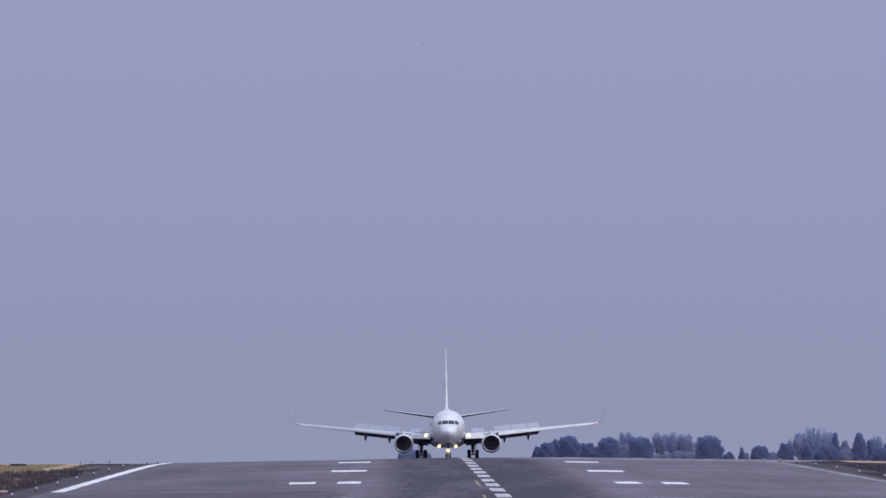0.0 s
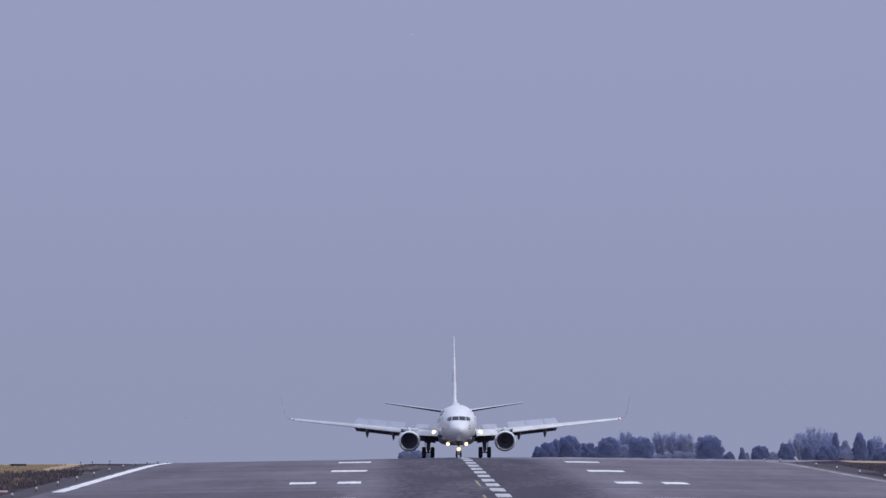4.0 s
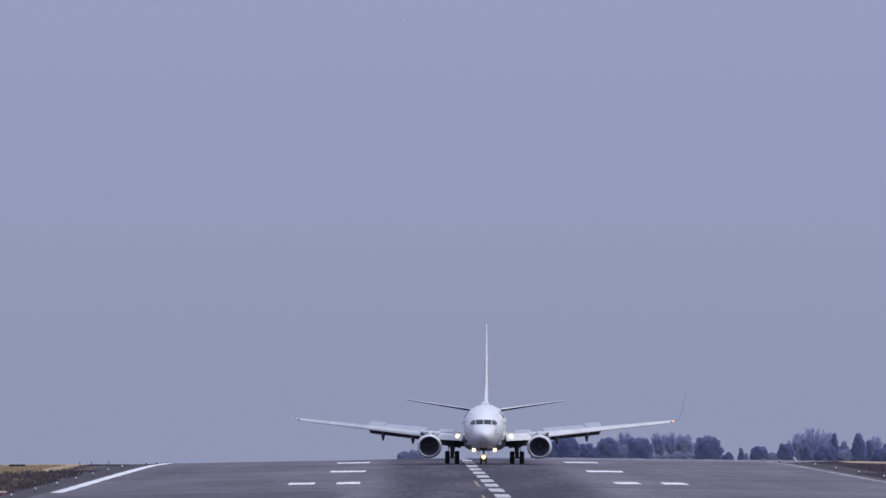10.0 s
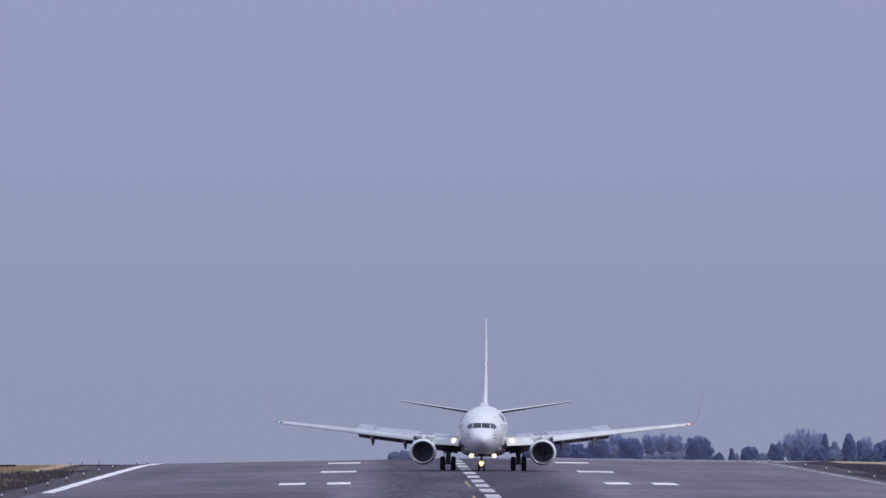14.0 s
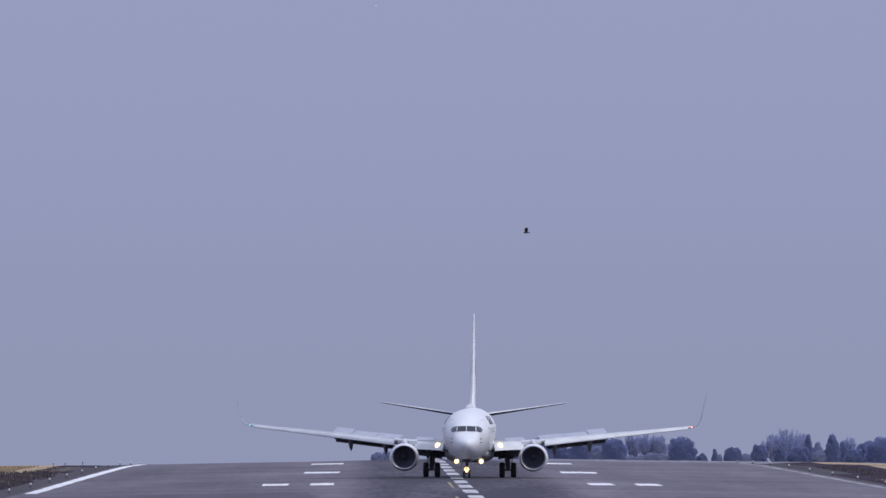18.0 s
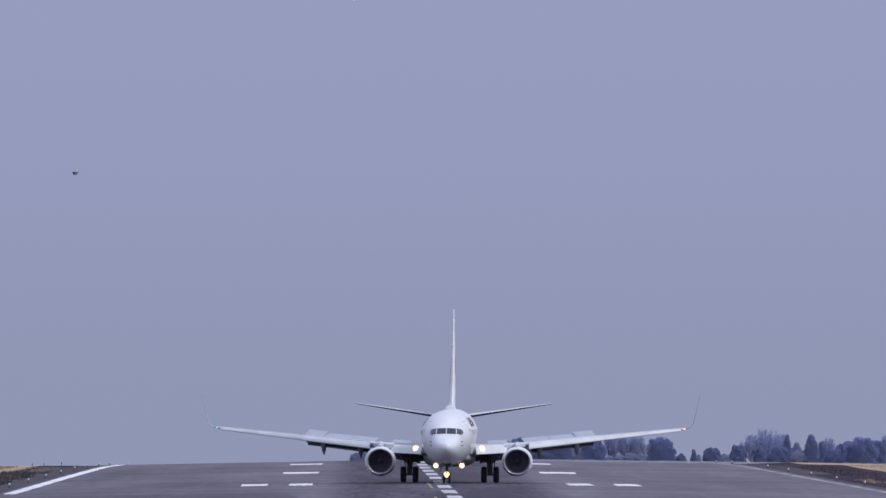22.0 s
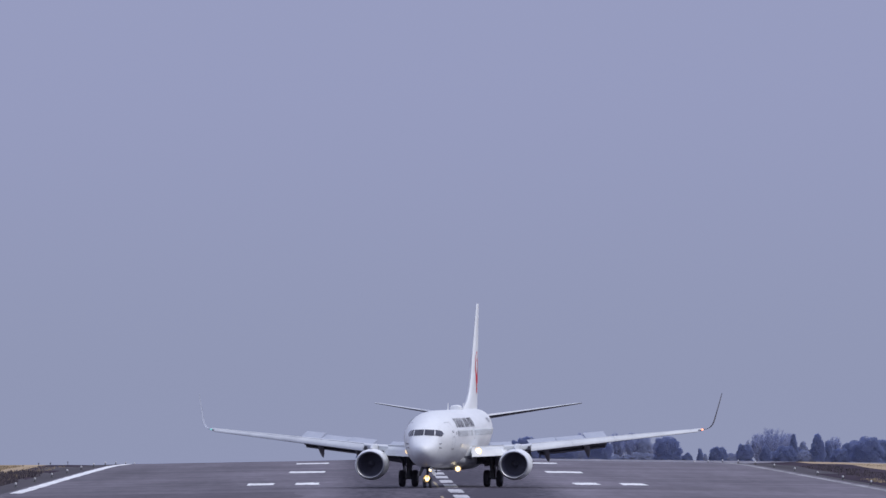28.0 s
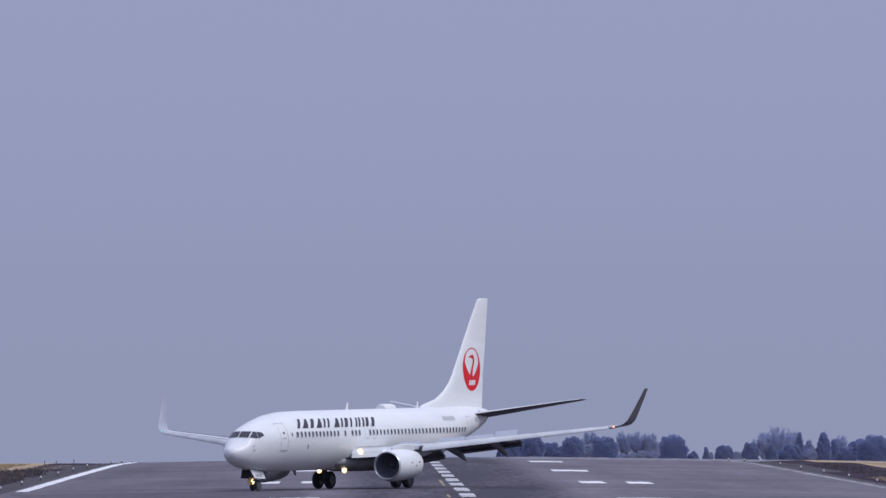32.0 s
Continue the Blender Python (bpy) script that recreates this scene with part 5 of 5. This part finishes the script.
balloon = new("balloon")
bm = bmesh.new()
bmesh.ops.create_uvsphere(bm, u_segments=16, v_segments=10, radius=0.17, matrix=Matrix.Diagonal((1, 1, 1.15, 1)))
part("envelope", bm, BALLOON, balloon, smooth=True)
part("knot", loft([ring(0, 0, z, r, "z", 8) for z, r in ((-0.19, 0.02), (-0.23, 0.035))]), BALLOON, balloon)
part("string", tube((0, 0, -0.22), (0.03, 0, -0.9), 0.004, 0.004, 5), BALLOON, balloon)
tagged(balloon, "tiny white balloon drifting up in the sky", "balloon")


# ---- what moves ----
# seconds, across, along, heading in degrees
ROLL = [(0, -1.03, 1567.3, 0.25), (1.5, -1.04, 1517.8, 0.5), (3, -0.78, 1468.3, 0.55), (4.5, -0.44, 1419.1, 0.62), (6, 0.02, 1370.9, 0.65), (7.5, 0.65, 1324.3, 0.3),
        (9, 1.12, 1279.9, -0.33), (10.5, 1.34, 1237.9, -0.8), (12, 1.37, 1198.4, -0.95), (13.5, 1.35, 1161.5, -0.92), (15, 1.32, 1127.0, -0.9), (16.5, 1.19, 1095.3, -1.0),
        (18, 1.05, 1066.7, -1.25), (19.5, 0.9, 1041.4, -1.25), (21, 0.77, 1019.7, -1.08), (22.5, 0.7, 1001.4, -1.25), (24, 0.64, 985.9, -1.12), (25.5, 0.62, 972.4, -1.43),
        (26.5, 0.54, 964.5, -2.46), (27.5, 0.25, 957.3, -4.58), (28, 0.05, 954.0, -6.24), (28.5, -0.26, 950.7, -8.36), (29, -0.69, 947.4, -10.83), (29.5, -1.25, 944.3, -13.3),
        (30, -1.94, 941.1, -15.9), (30.5, -2.76, 938.0, -18.6), (31, -3.73, 934.9, -21.4), (31.5, -4.83, 931.8, -24.2), (32, -6.13, 928.8, -27.1)]


# seconds, and how far the main and nose legs are still extended after the touchdown
LEGS = [(0, 0.23, 0.36), (2, 0.22, 0.34), (4.5, 0.15, 0.24), (7, 0.08, 0.13), (9.5, 0.03, 0.05), (12, 0.0, 0.0), (32, 0.0, 0.0)]


def legs_at(t):
    g = np.array(LEGS)
    return float(np.interp(t, g[:, 0], g[:, 1])), float(np.interp(t, g[:, 0], g[:, 2]))


def rolled(x, y, a, main, front):
    """The airliner standing on the runway, pitched with its slope and its legs."""
    nx, ny = x - 15.6 * -math.sin(radians(a)), y - 15.6 * math.cos(radians(a))
    c, s = 2.86 * math.cos(radians(a)), 2.86 * math.sin(radians(a))
    zl, zr, zn = runway_z(x - c, y - s), runway_z(x + c, y + s), runway_z(nx, ny)
    zm = (zl + zr) / 2
    return pose(x, y, zm + main + 0.012, math.degrees(math.atan2(zm + main - zn - front, 15.6)), math.degrees(math.atan2(zl - zr, 5.72)), a)


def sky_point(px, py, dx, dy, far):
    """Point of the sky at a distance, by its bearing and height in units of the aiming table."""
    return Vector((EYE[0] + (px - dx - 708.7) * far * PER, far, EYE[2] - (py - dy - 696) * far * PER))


def motions():
    walk(airliner, [(t, rolled(x, y, a, *legs_at(t))) for t, x, y, a in ROLL])
    # wheels turn with the way covered
    r = np.array(ROLL)
    times = [k / 30 for k in range(0, 961)]
    xs, ys = np.interp(times, r[:, 0], r[:, 1]), np.interp(times, r[:, 0], r[:, 2])
    step = np.hypot(np.diff(xs), np.diff(ys))
    for wheel, at, radius in WHEELS:
        angle, rows = 0.0, []
        for k, t in enumerate(times):
            rows.append((t, pose(at.x, at.y, at.z - legs_at(t)[0 if at.y > -10 else 1], angle, 0, 0)))
            if k < len(step):
                angle += min(84.0, math.degrees(step[k] / radius))
        walk(wheel, rows)
    # the pistons and axles sink into the legs as the weight comes on
    for ob, which in PISTONS:
        walk(ob, [(t, pose(0, 0, -legs_at(t)[which])) for t, *_ in ROLL])
    # spoilers stand up after touchdown and settle half way
    for ob, at, kind in SPOILERS:
        up, later = {"inner": (37, 17), "second": (45, 19), "mid": (43, 17), "outer": (42, 26)}[kind]
        walk(ob, [(t, at @ pose(0, 0, 0, q)) for t, q in ((0, up), (8.0, up), (9.4, later), (32, later))])
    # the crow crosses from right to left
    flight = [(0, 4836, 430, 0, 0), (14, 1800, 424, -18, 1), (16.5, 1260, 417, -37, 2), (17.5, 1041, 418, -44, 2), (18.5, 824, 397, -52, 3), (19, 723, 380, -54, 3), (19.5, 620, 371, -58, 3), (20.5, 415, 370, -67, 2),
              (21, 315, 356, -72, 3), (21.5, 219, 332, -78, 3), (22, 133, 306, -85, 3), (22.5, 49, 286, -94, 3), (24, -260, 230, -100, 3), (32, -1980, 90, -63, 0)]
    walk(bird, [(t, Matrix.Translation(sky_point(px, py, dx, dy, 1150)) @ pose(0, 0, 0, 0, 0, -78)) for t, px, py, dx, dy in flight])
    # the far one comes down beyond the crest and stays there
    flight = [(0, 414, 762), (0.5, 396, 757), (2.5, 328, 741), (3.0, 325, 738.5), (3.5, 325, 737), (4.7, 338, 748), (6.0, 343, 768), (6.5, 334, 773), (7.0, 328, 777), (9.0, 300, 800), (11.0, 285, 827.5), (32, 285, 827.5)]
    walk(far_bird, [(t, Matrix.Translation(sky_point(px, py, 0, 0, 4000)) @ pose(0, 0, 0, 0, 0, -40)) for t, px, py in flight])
    for ob, sx, start, end in BIRD_WINGS:
        beat = [(0, pose(0, 0, 0))] if start > 0 else []
        beat += [(start + k / 15, pose(0, 0, 0, 0, -sx * (44 * math.cos(2 * math.pi * 3.6 * (start + k / 15 - 18)) + 10), 0)) for k in range(int((end - start) * 15))]
        walk(ob, beat + [(32, pose(0, 0, 0))])
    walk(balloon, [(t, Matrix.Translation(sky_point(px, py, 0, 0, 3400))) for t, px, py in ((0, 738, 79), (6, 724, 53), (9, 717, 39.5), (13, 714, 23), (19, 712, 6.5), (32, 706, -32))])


motions()
